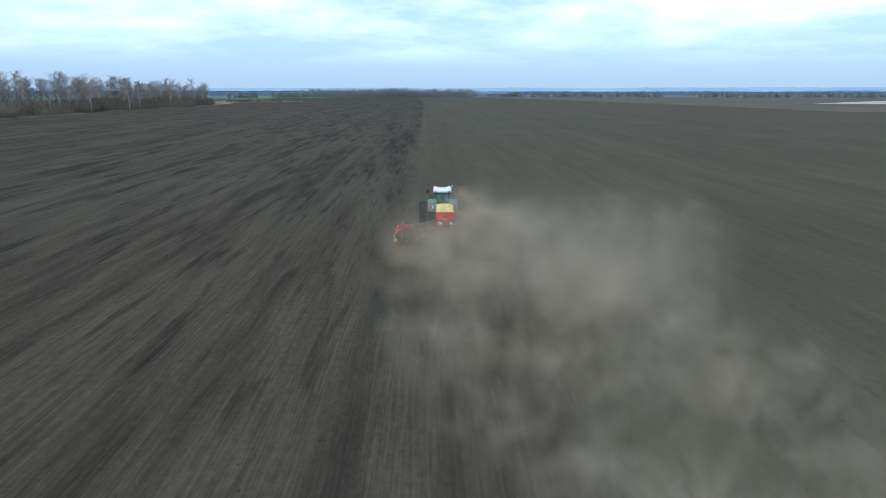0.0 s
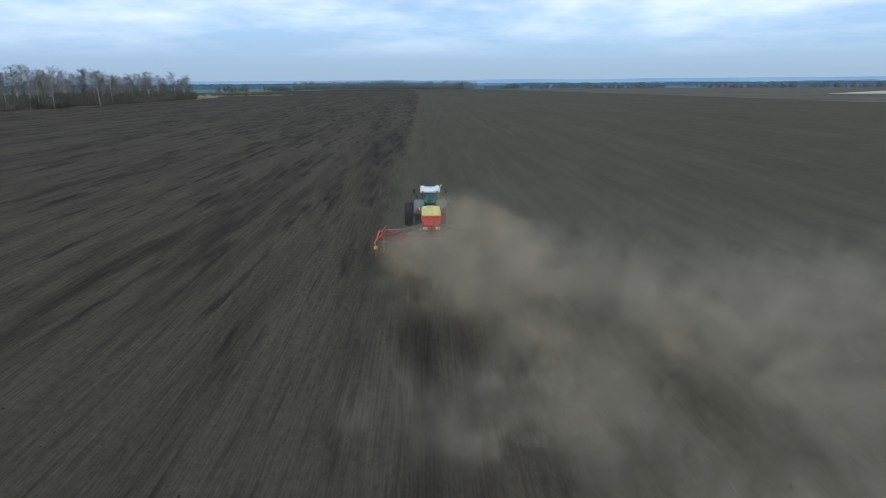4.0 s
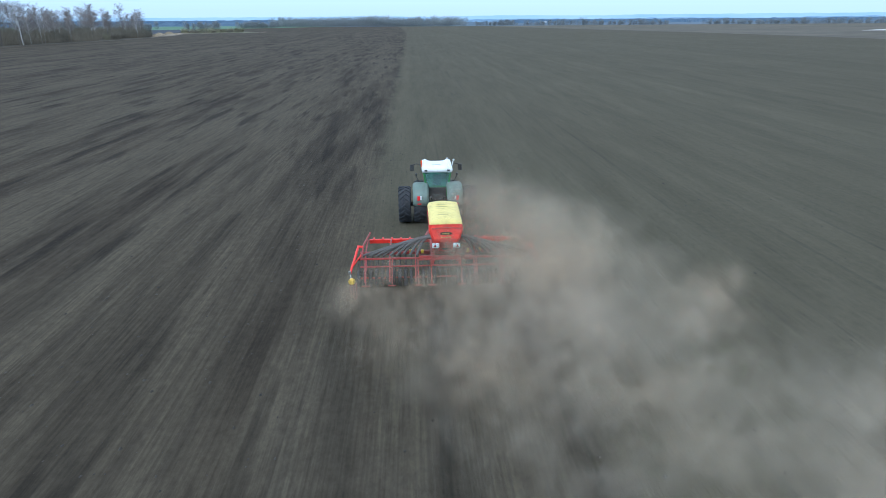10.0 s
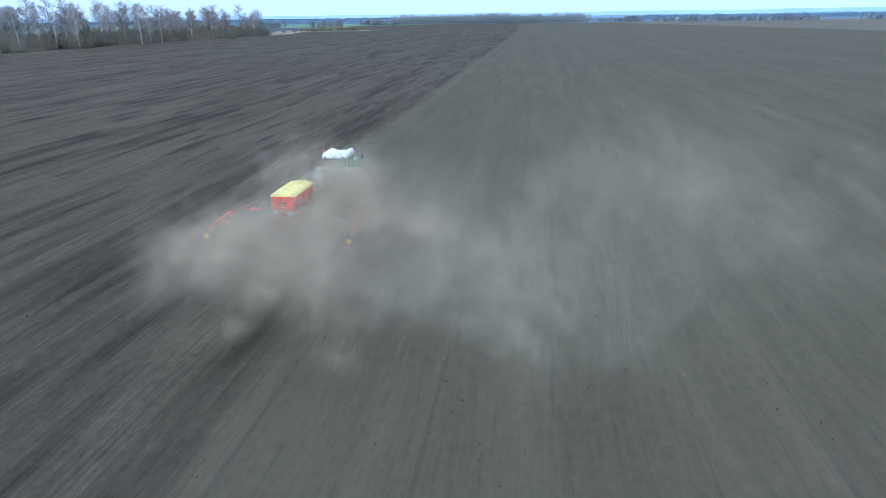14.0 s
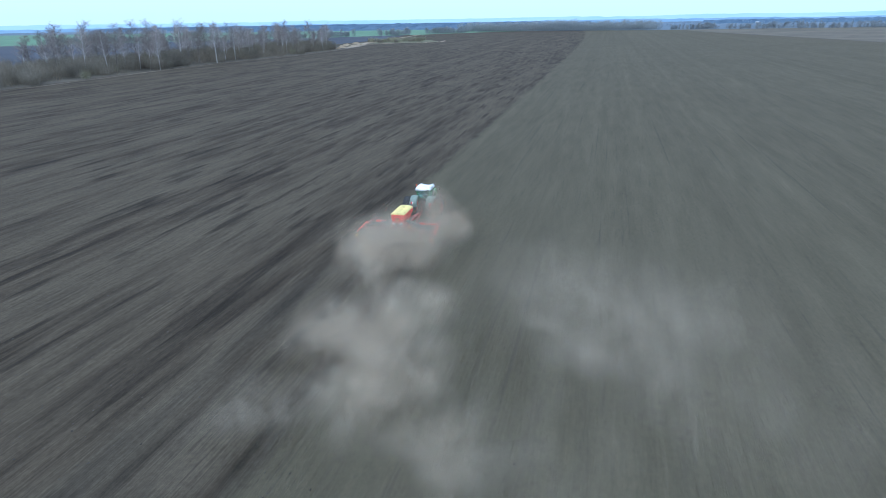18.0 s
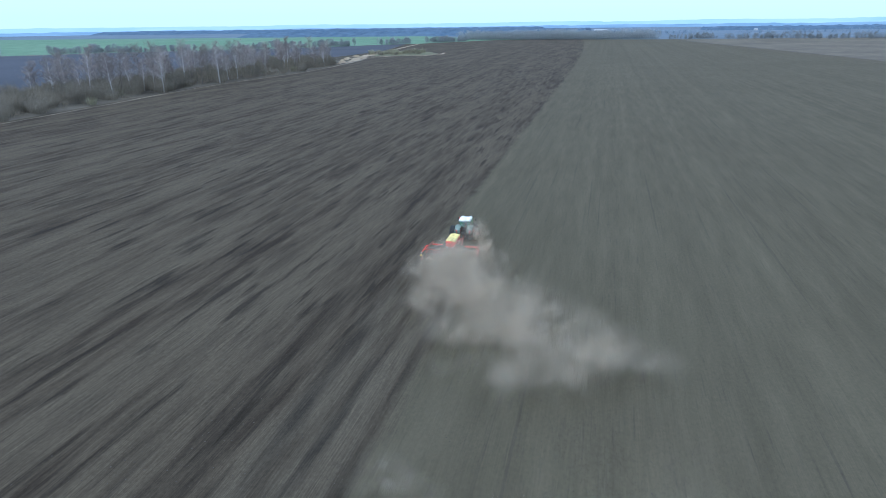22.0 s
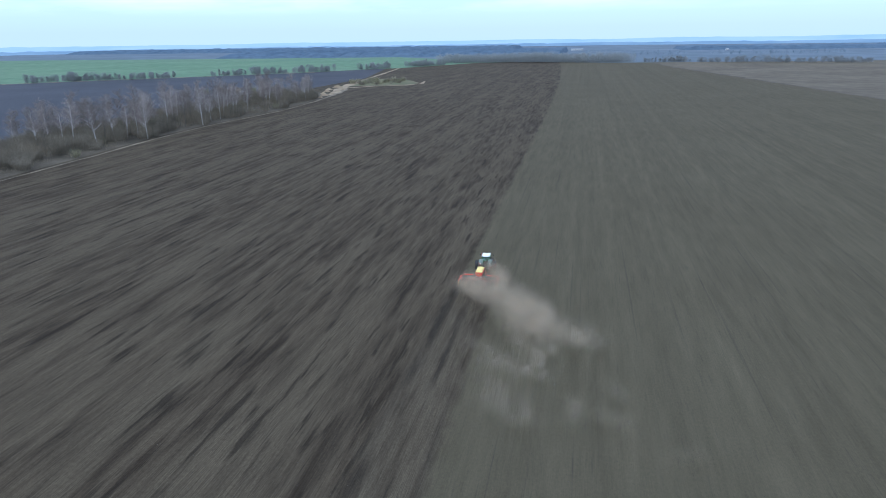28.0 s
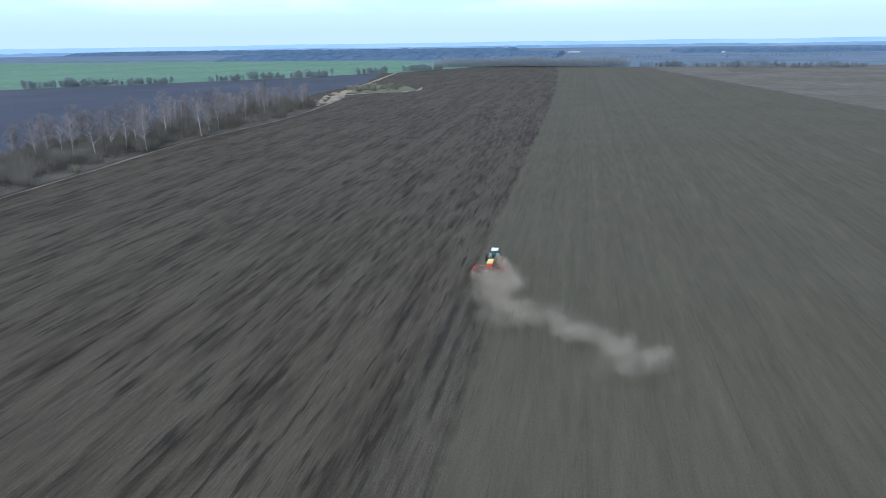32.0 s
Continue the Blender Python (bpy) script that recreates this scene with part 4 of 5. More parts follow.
def birch(seed, tall):
    """A bare birch: a leaning tapered trunk with limbs, and a see-through crown of fine twigs."""
    rnd = random.Random(seed)
    bm = bmesh.new()
    lean = Vector((rnd.uniform(-0.06, 0.06), rnd.uniform(-0.06, 0.06), 1))
    spine = [Vector((0, 0, -0.1))]
    for k in range(1, 8):
        spine.append(spine[-1] + (lean + Vector((rnd.uniform(-0.05, 0.05), rnd.uniform(-0.05, 0.05), 0))) * tall / 7)
    thick = [0.21 * tall / 20 * (1 - k / 7.6) + 0.03 for k in range(8)]
    for k in range(7):
        rod(bm, spine[k], spine[k + 1], thick[k], thick[k + 1], 6)
    verts, faces = [], []
    for i in range(34):
        u = 0.34 + 0.62 * (i + rnd.random()) / 34
        k = min(6, int(u * 7))
        p = spine[k].lerp(spine[k + 1], u * 7 - k)
        a = rnd.uniform(0, math.tau)
        reach = tall * rnd.uniform(0.16, 0.30) * (1.25 - u * 0.75)
        q = p + Vector((math.cos(a) * reach, math.sin(a) * reach, reach * rnd.uniform(0.5, 1.0)))
        rod(bm, p, q, thick[k] * 0.5, 0.03, 4)
        for j in range(9):
            v = 0.25 + 0.75 * (j + rnd.random()) / 9
            m_ = p.lerp(q, v)
            b_ = rnd.uniform(0, math.tau)
            r2 = reach * rnd.uniform(0.35, 0.62)
            e = m_ + Vector((math.cos(b_) * r2, math.sin(b_) * r2, r2 * rnd.uniform(0.1, 1.0)))
            blade(verts, faces, m_, e, 0.045, rnd)
            for _ in range(4):
                f0 = m_.lerp(e, rnd.uniform(0.2, 1))
                d = Vector((rnd.uniform(-1, 1), rnd.uniform(-1, 1), rnd.uniform(-0.7, 0.8))) * r2 * 0.55
                blade(verts, faces, f0, f0 + d, 0.036, rnd)
    return bm, mesh_of("crown", verts, faces, TWIGS)


def shrub_mesh(seed, material, stems, wide, tall):
    """A bare multi-stemmed shrub."""
    rnd = random.Random(seed)
    verts, faces = [], []
    for _ in range(stems):
        a, r = rnd.uniform(0, math.tau), wide * math.sqrt(rnd.random()) * 0.55
        p = Vector((math.cos(a) * r, math.sin(a) * r, 0))
        h = tall * rnd.uniform(0.5, 1.0) * (1 - 0.35 * r / wide)
        q = p + Vector((math.cos(a) * wide * rnd.uniform(0, 0.4), math.sin(a) * wide * rnd.uniform(0, 0.4), h))
        blade(verts, faces, p, q, 0.05, rnd)
        for _ in range(9):
            u = rnd.uniform(0.15, 1.0)
            m_ = p.lerp(q, u)
            l = h * rnd.uniform(0.12, 0.3)
            e = m_ + Vector((rnd.uniform(-1, 1), rnd.uniform(-1, 1), rnd.uniform(0.1, 1.2))) * l
            blade(verts, faces, m_, e, 0.045, rnd)
            blade(verts, faces, e, e + Vector((rnd.uniform(-1, 1), rnd.uniform(-1, 1), rnd.uniform(-0.2, 1))) * l * 0.6, 0.035, rnd)
    return mesh_of("shrub", verts, faces, material)


def grove_edge(y):
    """How far the brush of the grove reaches towards the field."""
    return float(np.interp(y, [195, 277, 329, 374, 425, 473, 514, 578, 640], [-191, -192, -196, -201, -203, -199, -196, -200, -213]))


rnd = random.Random(11)
birches = []
for k in range(6):
    white = k in (0, 2, 3)
    tree = thing("birch_tree" if white else "bare_tree", "bare white-barked birch tree in the grove beside the field" if white else "bare grey-brown tree in the grove beside the field", "tree", "trees of the grove")
    bm, crown = birch(100 + k, 1.0 * (17 + 1.2 * k))
    part("trunk", bm, BIRCH if white else BARK, tree, "white birch trunk" if white else "grey-brown trunk")
    c = new("crown", crown)
    c.parent = tree
    birches.append(tree)
spots = [(-201.5, 378), (-226, 372), (-237, 352), (-203.5, 431), (-231, 349), (-222, 388)]
for tree, (x, y) in zip(birches, spots):
    tree.matrix_basis = pose(x, y, 0.1, 0, 0, rnd.uniform(0, 360))
for k in range(92):
    y = 338 + 270 * (k + rnd.random()) / 92
    x = rnd.uniform(-251, grove_edge(y) - 4)
    if rnd.random() < 0.25 and y > 420:
        y += rnd.uniform(-20, 20)
    copy_thing(rnd.choice(birches), pose(x, y, 0.1, rnd.uniform(-3, 3), rnd.uniform(-3, 3), rnd.uniform(0, 360)) @ Matrix.Scale(rnd.uniform(0.7, 1.08), 4))

kinds = []
for k, (m_, stems, wide, tall, label) in enumerate(((BRUSH, 95, 5.4, 6.4, "bare grey-brown shrub at the edge of the grove"), (BRUSH, 120, 6.4, 8.8, "tall bare thicket shrub among the birches"), (BUDS, 60, 3.8, 4.4, "budding olive-green shrub in the grove"), (BRUSH, 40, 3.0, 3.0, "low bare shrub in dry grass"))):
    ob = tagged(new("shrub", shrub_mesh(40 + k, m_, stems, wide, tall)), label, "shrub", "shrubs of the grove")
    ob.matrix_basis = pose(-206 - 4 * k, 300 + 30 * k, 0.1)
    kinds.append(ob)
for k in range(235):
    y = 250 + 380 * rnd.random()
    edge = grove_edge(y)
    x = rnd.uniform(-258, edge - 1.5)
    near = x > edge - 9
    pick = rnd.choices(kinds, (3.5, 2.2, 1.2, 2.2) if near else (3, 6, 0.6, 0.6))[0]
    copy_thing(pick, pose(x, y, 0.1, 0, 0, rnd.uniform(0, 360)) @ Matrix.Scale(rnd.uniform(0.7, 1.15), 4))


def thicket():
    """The brush between the shrubs, too tangled to count."""
    r = random.Random(19)
    verts, faces = [], []
    for _ in range(700):
        y = 195 + 432 * r.random()
        edge = grove_edge(y) - 1.5
        x = r.uniform(-260, edge)
        h = r.uniform(3.5, 9.0) if x < edge - 7 else r.uniform(1.2, 4.5)
        for _ in range(64):
            a, d = r.uniform(0, math.tau), 3.4 * math.sqrt(r.random())
            p = Vector((x + math.cos(a) * d, y + math.sin(a) * d, h * r.uniform(0.0, 0.7)))
            blade(verts, faces, p, p + Vector((r.uniform(-0.5, 0.5), r.uniform(-0.5, 0.5), r.uniform(0.6, 1.1))) * h * 0.36, 0.085, r)
    return mesh_of("thicket", verts, faces, twig_material("tangled_brush", (0.105, 0.090, 0.064), (0.220, 0.187, 0.134)))


tagged(new("thicket", thicket()), "tangled grey-brown brush on the floor of the grove", "brush", kind="stuff")


# twigs tinted blue-grey to stand in for haze before the tree line
HAZY = twig_material("haze_tinted_tree_line", (0.15, 0.195, 0.24), (0.20, 0.25, 0.295))
# brown-grey wood painted blue, the haze put into its colour
HAZE_BLUE_WOOD = land_material("haze_blue_bare_wood", (0.072, 0.110, 0.160), (0.100, 0.145, 0.200), 0.02, 0.05)


def belt(name, line, count, depth, tall, label, material, seed, gaps=0.35, per=60):
    """A far belt of bare trees and brush, too far to tell one tree from the next."""
    r = random.Random(seed)
    verts, faces = [], []
    legs = [(Vector(a), Vector(b)) for a, b in zip(line, line[1:])]
    total = sum((b - a).length for a, b in legs)
    for k in range(count):
        d = total * r.random()
        for a, b in legs:
            if d <= (b - a).length:
                break
            d -= (b - a).length
        p2 = a.lerp(b, d / (b - a).length)
        if noise.noise((p2.x * 0.012, p2.y * 0.012, seed)) < gaps - 0.5:
            continue
        p = Vector((p2.x + r.uniform(-1, 1) * depth, p2.y + r.uniform(-1, 1) * depth, 0.3))
        h = tall * r.uniform(0.45, 1.0) * (1 + 0.4 * noise.noise((p2.x * 0.02, p2.y * 0.02, 3 + seed)))
        w = h * r.uniform(0.22, 0.4)
        blade(verts, faces, p, p + Vector((0, 0, h)), 0.18, r)
        for _ in range(per):
            z = h * r.uniform(0.05, 0.95)
            rr = w * math.sqrt(r.random()) * (1.1 - 0.6 * abs(z / h - 0.5))
            a_ = r.uniform(0, math.tau)
            q = p + Vector((math.cos(a_) * rr, math.sin(a_) * rr, z))
            blade(verts, faces, q, q + Vector((r.uniform(-0.7, 0.7), r.uniform(-0.7, 0.7), r.uniform(0.3, 1.0))) * h * 0.22, 0.26, r)
    return tagged(new(name, mesh_of(name, verts, faces, material)), label, "trees", kind="stuff")


belt("hedge", [(-1300, 430), (-760, 733), (-600, 880), (-439, 1010), (-318, 1165), (-250, 1300)], 620, 9, 11, "far hedge of bare trees between two fields", HAZE_PALED_TREES, 3, 0.3, 120)
belt("woodland_edge", [(-270, 1400), (-136, 1425), (95, 1396)], 760, 22, 19, "far belt of bare trees at the end of the field", HAZE_PALED_TREES, 5, 0.12)
belt("far_hedgerow", [(95, 1394), (380, 1310), (700, 1240), (1500, 1150)], 760, 9, 11, "far low hedgerow behind the fallow land", HAZE_PALED_TREES, 6, 0.2)
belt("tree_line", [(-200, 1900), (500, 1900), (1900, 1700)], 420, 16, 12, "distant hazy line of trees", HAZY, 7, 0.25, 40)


def canopy(name, near, far, left, right, tall, label, seed):
    """The closed roof of a distant wood: a bumpy sheet of crowns with an uneven front."""
    bm = bmesh.new()
    rows_ = []
    for i in range(9):
        v = i / 8
        row = []
        for k in range(161):
            u = k / 160
            x = left + (right - left) * u
            y = near + (far - near) * v + 50 * noise.noise((u * 9, seed, 0))
            crown = 0.72 + 0.3 * noise.noise((u * 70, v * 9, seed)) + 0.25 * noise.noise((u * 170, v * 17, seed + 3))
            row.append(bm.verts.new((x, y, -1.0 if i in (0, 8) or k in (0, 160) else tall * max(crown, 0.3))))
        rows_.append(row)
    for p, q in zip(rows_, rows_[1:]):
        for k in range(160):
            bm.faces.new((p[k], p[k + 1], q[k + 1], q[k]))
    return tagged(part(name, bm, HAZE_BLUE_WOOD), label, kind="structure")


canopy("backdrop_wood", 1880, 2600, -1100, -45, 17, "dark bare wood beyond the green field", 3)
canopy("backdrop_far_wood", 2900, 3500, -2600, -300, 18, "long wood in the distance, coloured blue-grey as through haze", 8)
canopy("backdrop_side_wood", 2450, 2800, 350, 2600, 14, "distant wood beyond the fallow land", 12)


# ---- farm buildings far out on the plain ----
# white limewash, its colour dimmed to grey in place of distance haze
HAZED_LIMEWASH = coated("haze_dimmed_limewash", (0.52, 0.53, 0.53), 0.8, vary=0.1, grime=0.1, size=0.2)
SHEET_ROOF = coated("pale_sheet_roof", (0.36, 0.38, 0.40), 0.6, vary=0.15, grime=0.1, size=0.2)
DARK_OPENING = coated("dark_window", (0.05, 0.055, 0.06), 0.3, grime=0.1)


def farm_building(at, length, wide, eaves, top, label):
    """A gabled building with its roof, its windows and a door."""
    b = thing("farm_building", label, "building", "farm buildings on the plain")
    bm = bmesh.new()
    box(bm, (0, 0, eaves / 2), (length, wide, eaves))
    part("wall", bm, HAZED_LIMEWASH, b)
    bm = bmesh.new()
    ends = [[bm.verts.new((x, y, z)) for y, z in ((-wide * 0.56, eaves - 0.2), (0, top), (wide * 0.56, eaves - 0.2), (0, eaves - 0.3))] for x in (-length * 0.51, length * 0.51)]
    for k in range(4):
        bm.faces.new((ends[0][k], ends[0][(k + 1) % 4], ends[1][(k + 1) % 4], ends[1][k]))
    bm.faces.new(ends[0][::-1])
    bm.faces.new(ends[1])
    bmesh.ops.recalc_face_normals(bm, faces=bm.faces)
    part("roof", bm, SHEET_ROOF, b)
    count = max(2, int(length / 6))
    for k in range(count):
        bm = bmesh.new()
        if k == count // 2:
            box(bm, (-length / 2 + length * (k + 0.5) / count, -wide / 2, eaves * 0.33), (1.6, 0.12, eaves * 0.66))
            part("door", bm, DARK_OPENING, b)
        else:
            box(bm, (-length / 2 + length * (k + 0.5) / count, -wide / 2, eaves * 0.62), (1.5, 0.12, eaves * 0.3))
            part("window", bm, DARK_OPENING, b)
    b.matrix_basis = pose(*at)


farm_building((-14, 2620, 0), 46, 12, 4, 6.5, "long white farm shed with a pale roof on the plain")
farm_building((478, 2400, 0), 10, 8, 3, 6, "small white house standing alone on the plain")

# ---- clods on the field where the camera passes low ----
def clod_field():
    """Loose lumps of earth, far too many to count, lying on the field along the tractor's way."""
    r = random.Random(77)
    verts, faces = [], []
    for _ in range(15000):
        y = r.uniform(2, 215)
        x = r.gauss(0, 15)
        if abs(x) > 42:
            continue
        if x > -4 and r.random() < 0.55:
            continue
        size = 0.02 + 0.05 * r.random() ** 3
        n = len(verts)
        turn = r.uniform(0, math.tau)
        ring = []
        for k in range(5):
            a = turn + k * math.tau / 5
            q = size * r.uniform(0.7, 1.2)
            ring.append((x + math.cos(a) * q, y + math.sin(a) * q * 1.3, r.uniform(-0.01, 0.25 * size)))
        verts += ring
        verts.append((x + r.uniform(-0.3, 0.3) * size, y + r.uniform(-0.3, 0.3) * size, size * r.uniform(0.6, 1.1)))
        faces += [(n + k, n + (k + 1) % 5, n + 5) for k in range(5)]
    return mesh_of("clods", verts, faces, CLOD)


CLOD = twig_material("dry_earth_clod", (0.026, 0.022, 0.017), (0.078, 0.065, 0.048))
tagged(new("clods", clod_field()), "loose lumps of dark earth scattered on the field", "clods", kind="stuff")


# ---- heaps of sand and brush where the tracks meet ----
def heap_mesh(seed, wide, tall):
    """A slumped heap of sandy soil with an uneven crest."""
    bm = bmesh.new()
    bmesh.ops.create_grid(bm, x_segments=14, y_segments=14, size=1)
    for v in bm.verts:
        d = min(1.0, math.hypot(v.co.x, v.co.y))
        bulge = (0.5 + 0.5 * math.cos(d * math.pi)) * (1 + 0.7 * noise.noise((v.co.x * 1.6, v.co.y * 1.6, seed)))
        rough_ = 0.12 * noise.noise((v.co.x * 6, v.co.y * 6, seed + 3)) * (1 - d)
        v.co = (v.co.x * wide, v.co.y * wide * 0.7, tall * (bulge + rough_) - 0.12)
    me = bpy.data.meshes.new("sand_heap")
    bm.to_mesh(me)
    bm.free()
    for p in me.polygons:
        p.use_smooth = True
    me.materials.append(SAND)
    return me


r = random.Random(31)
for k, (x, y, wide, tall) in enumerate(((-206, 612, 5, 1.8), (-212, 636, 7, 2.4), (-221, 655, 6, 2.0), (-226, 676, 8, 2.6), (-234, 700, 7, 2.2), (-238, 733, 9, 2.8), (-219, 700, 4, 1.3), (-300, 650, 7, 2.0), (-318, 668, 8, 2.2), (-330, 690, 6, 1.6))):
    ob = tagged(new("sand_heap", heap_mesh(k, wide * 0.72, tall * 0.8)), "pale sandy heap of dug soil beside the dirt track", "heap", "heaps by the track")
    ob.matrix_basis = pose(x, y, 0.02, 0, 0, r.uniform(0, 180))
for k in range(86):
    if k < 70:
        a, d = r.uniform(0, math.tau), math.sqrt(r.random())
        x, y = -206 + math.cos(a) * d * 32 - 12, 808 + math.sin(a) * d * 46
    else:
        x, y = r.uniform(-345, -285), r.uniform(640, 720)
    copy_thing(kinds[2] if r.random() < 0.5 else kinds[3], pose(x, y, 0.05, 0, 0, r.uniform(0, 360)) @ Matrix.Scale(r.uniform(0.7, 1.3), 4))


# ---- dust ----
def dust_material(name, thick, tone):
    """Blown soil dust: soft, ragged, see-through flakes."""
    m = bpy.data.materials.new(name)
    m.use_nodes = True
    t = m.node_tree
    t.nodes.clear()
    uv = t.nodes.new("ShaderNodeTexCoord")
    off = node(t, "ShaderNodeVectorMath", operation="DISTANCE")
    off.inputs[1].default_value = (0.5, 0.5, 0)
    t.links.new(uv.outputs["UV"], off.inputs[0])
    soft = ramp(t, off.outputs["Value"], (0.0, 1.0), (0.22, 0.62), (0.36, 0.2), (0.5, 0.0))
    wisps = ramp(t, noise_of(t, 0.5, uv.outputs["Object"], 4, rough=0.6), (0.38, 0.03), (0.62, 1.0))
    shreds = ramp(t, noise_of(t, 1.9, uv.outputs["Object"], 5, rough=0.7), (0.37, 0.06), (0.63, 1.0))
    place = t.nodes.new("ShaderNodeSeparateXYZ")
    t.links.new(t.nodes.new("ShaderNodeNewGeometry").outputs["Position"], place.inputs[0])
    thin_low = ramp(t, maths(t, "MULTIPLY", place.outputs[2], 0.7), (0.0, 0.0), (1.0, 1.0))
    body = maths(t, "MULTIPLY", maths(t, "MULTIPLY", soft, thin_low), maths(t, "MULTIPLY", wisps, shreds))
    alpha = maths(t, "MULTIPLY", body, thick)
    a, b, clear = t.nodes.new("ShaderNodeBsdfDiffuse"), t.nodes.new("ShaderNodeBsdfTranslucent"), t.nodes.new("ShaderNodeBsdfTransparent")
    for s in (a, b):
        s.inputs["Color"].default_value = (*tone, 1)
    both, veil = t.nodes.new("ShaderNodeMixShader"), t.nodes.new("ShaderNodeMixShader")
    t.links.new(a.outputs[0], both.inputs[1])
    t.links.new(b.outputs[0], both.inputs[2])
    t.links.new(alpha, veil.inputs[0])
    t.links.new(clear.outputs[0], veil.inputs[1])
    t.links.new(both.outputs[0], veil.inputs[2])
    o = t.nodes.new("ShaderNodeOutputMaterial")
    t.links.new(veil.outputs[0], o.inputs[0])
    return m


def puff_mesh(seed, flakes, radius, squash, material):
    """A rigid puff: domed soft flakes turned every way within a flattened ball."""
    r = random.Random(seed)
    bm = bmesh.new()
    uv = bm.loops.layers.uv.new("uv")
    for _ in range(flakes):
        while True:
            p = Vector((r.uniform(-1, 1), r.uniform(-1, 1), r.uniform(-1, 1)))
            if p.length < 1:
                break
        size = radius * r.uniform(0.55, 0.95)
        turn = Euler((r.uniform(0, math.tau), r.uniform(0, math.tau), r.uniform(0, math.tau))).to_matrix()
        at = Vector((p.x, p.y, p.z * squash)) * radius * 0.62
        rings = [[bm.verts.new(at + turn @ Vector((0, 0, size * 0.22)))]]
        for rr, dome in ((0.5, 0.13), (1.0, -0.1)):
            rings.append([bm.verts.new(at + turn @ Vector((math.cos(k * math.tau / 10) * rr * size, math.sin(k * math.tau / 10) * rr * size, dome * size))) for k in range(10)])
        flat_uv = {}
        for ring, rr in zip(rings, (0, 0.5, 1.0)):
            for k, v in enumerate(ring):
                flat_uv[v] = (0.5 + 0.5 * rr * math.cos(k * math.tau / 10), 0.5 + 0.5 * rr * math.sin(k * math.tau / 10))
        faces = []
        for k in range(10):
            faces.append(bm.faces.new((rings[0][0], rings[1][k], rings[1][(k + 1) % 10])))
            faces.append(bm.faces.new((rings[1][k], rings[2][k], rings[2][(k + 1) % 10], rings[1][(k + 1) % 10])))
        for f in faces:
            f.smooth = True
            for l in f.loops:
                l[uv].uv = flat_uv[l.vert]
    me = bpy.data.meshes.new("dust_puff")
    bm.to_mesh(me)
    bm.free()
    me.materials.append(material)
    return me


DUST_TONE = (0.66, 0.56, 0.425)
FRESH = dust_material("fresh_soil_dust", 0.36, (0.56, 0.45, 0.315))
DRIFT = dust_material("drifting_soil_dust", 0.21, (0.59, 0.495, 0.36))
HAZE = dust_material("thin_soil_dust", 0.13, DUST_TONE)
small = [puff_mesh(10 + k, 12, 1.7, 0.8, FRESH) for k in range(4)]
middle = [puff_mesh(20 + k, 12, 2.7, 0.75, DRIFT) for k in range(4)]
large = [puff_mesh(30 + k, 14, 6.2, 0.6, HAZE) for k in range(3)]

WAY = [(0.0, 55.00), (3.0, 74.44), (6.0, 93.46), (8.0, 105.17), (10.0, 116.44), (12.0, 127.83), (14.0, 139.46), (17.0, 157.19), (20.0, 174.35), (23.0, 191.50), (25.0, 202.93), (28.0, 219.92), (30.0, 231.03), (32.0, 242.08)]


def along(t):
    """How far the tractor has come at t seconds."""
    if t <= 0:
        return 55.0 + 6.48 * t
    return float(np.interp(t, [a for a, _ in WAY], [b for _, b in WAY]))


def level(curve, t):
    return float(np.interp(t, [a for a, _ in curve], [b for _, b in curve]))


dust_jobs = []


def emit(t0, mesh, x, lead, speed, height, life, radius, r, rise=0.7, ahead=0.0, sink=0.8):
    """A puff torn from the soil at t0, lead metres behind the drill: it lies in the ground before, rises, drifts aside with the wind and settles."""
    ob = tagged(new("dust_puff", mesh), "soft grey-brown puff of blown soil dust", "dust", "dust behind the drill", "stuff")
    y = along(t0) - 9.6 - lead
    turn0, spin = r.uniform(0, 360), r.uniform(-14, 14)
    deep = -radius * 1.35
    stages = [(-0.5, deep), (0.0, deep * 0.6), (rise * 0.5, height * 0.6), (rise, height), (rise + (life - rise) * 0.45, height * 0.95), (rise + (life - rise) * 0.8, height * sink), (life + 0.3, -radius * 0.35), (life + 2.0, deep)]
    rows = []
    for age, z in stages:
        a = max(0.0, age)
        gone = a - 0.45 * (1 - math.exp(-a / 0.45))
        rows.append((t0 + age, pose(x + speed * gone, y + ahead * gone, z, 0, 0, turn0 + spin * a)))
    first, last = rows[0][1], rows[-1][1]
    kept = [(t, m) for t, m in rows if 0.05 < t < 31.95]

    def at(t):
        for (ta, ma), (tb, mb) in zip(rows, rows[1:]):
            if ta <= t <= tb:
                return ma.lerp(mb, (t - ta) / (tb - ta))
        return first if t < rows[0][0] else last

    ob.matrix_basis = at(0.0)
    dust_jobs.append((ob, [(0.0, at(0.0)), *kept, (32.0, at(32.0))]))


# by the clock at which it is torn up: how much dust, how long it hangs, the slowest and the fastest that the wind takes it aside
PLENTY = [(-10, 0.9), (7, 0.9), (8.5, 0.6), (10.5, 0.5), (12.2, 0.5), (12.5, 1.0), (14.4, 1.0), (14.8, 0.6), (16.3, 0.6), (16.8, 1.0), (22.0, 0.9), (22.4, 0.25), (23.5, 0.25), (23.8, 0.65), (32, 0.65)]
STAY = [(-10, 6.6), (5, 6.0), (8, 4.4), (9, 3.2), (12.1, 2.4), (12.5, 7.8), (14.3, 7.0), (14.9, 3.6), (16.3, 3.8), (16.8, 9.0), (20, 7.2), (21.5, 4.8), (24, 6.6), (26, 9.0), (32, 9.0)]
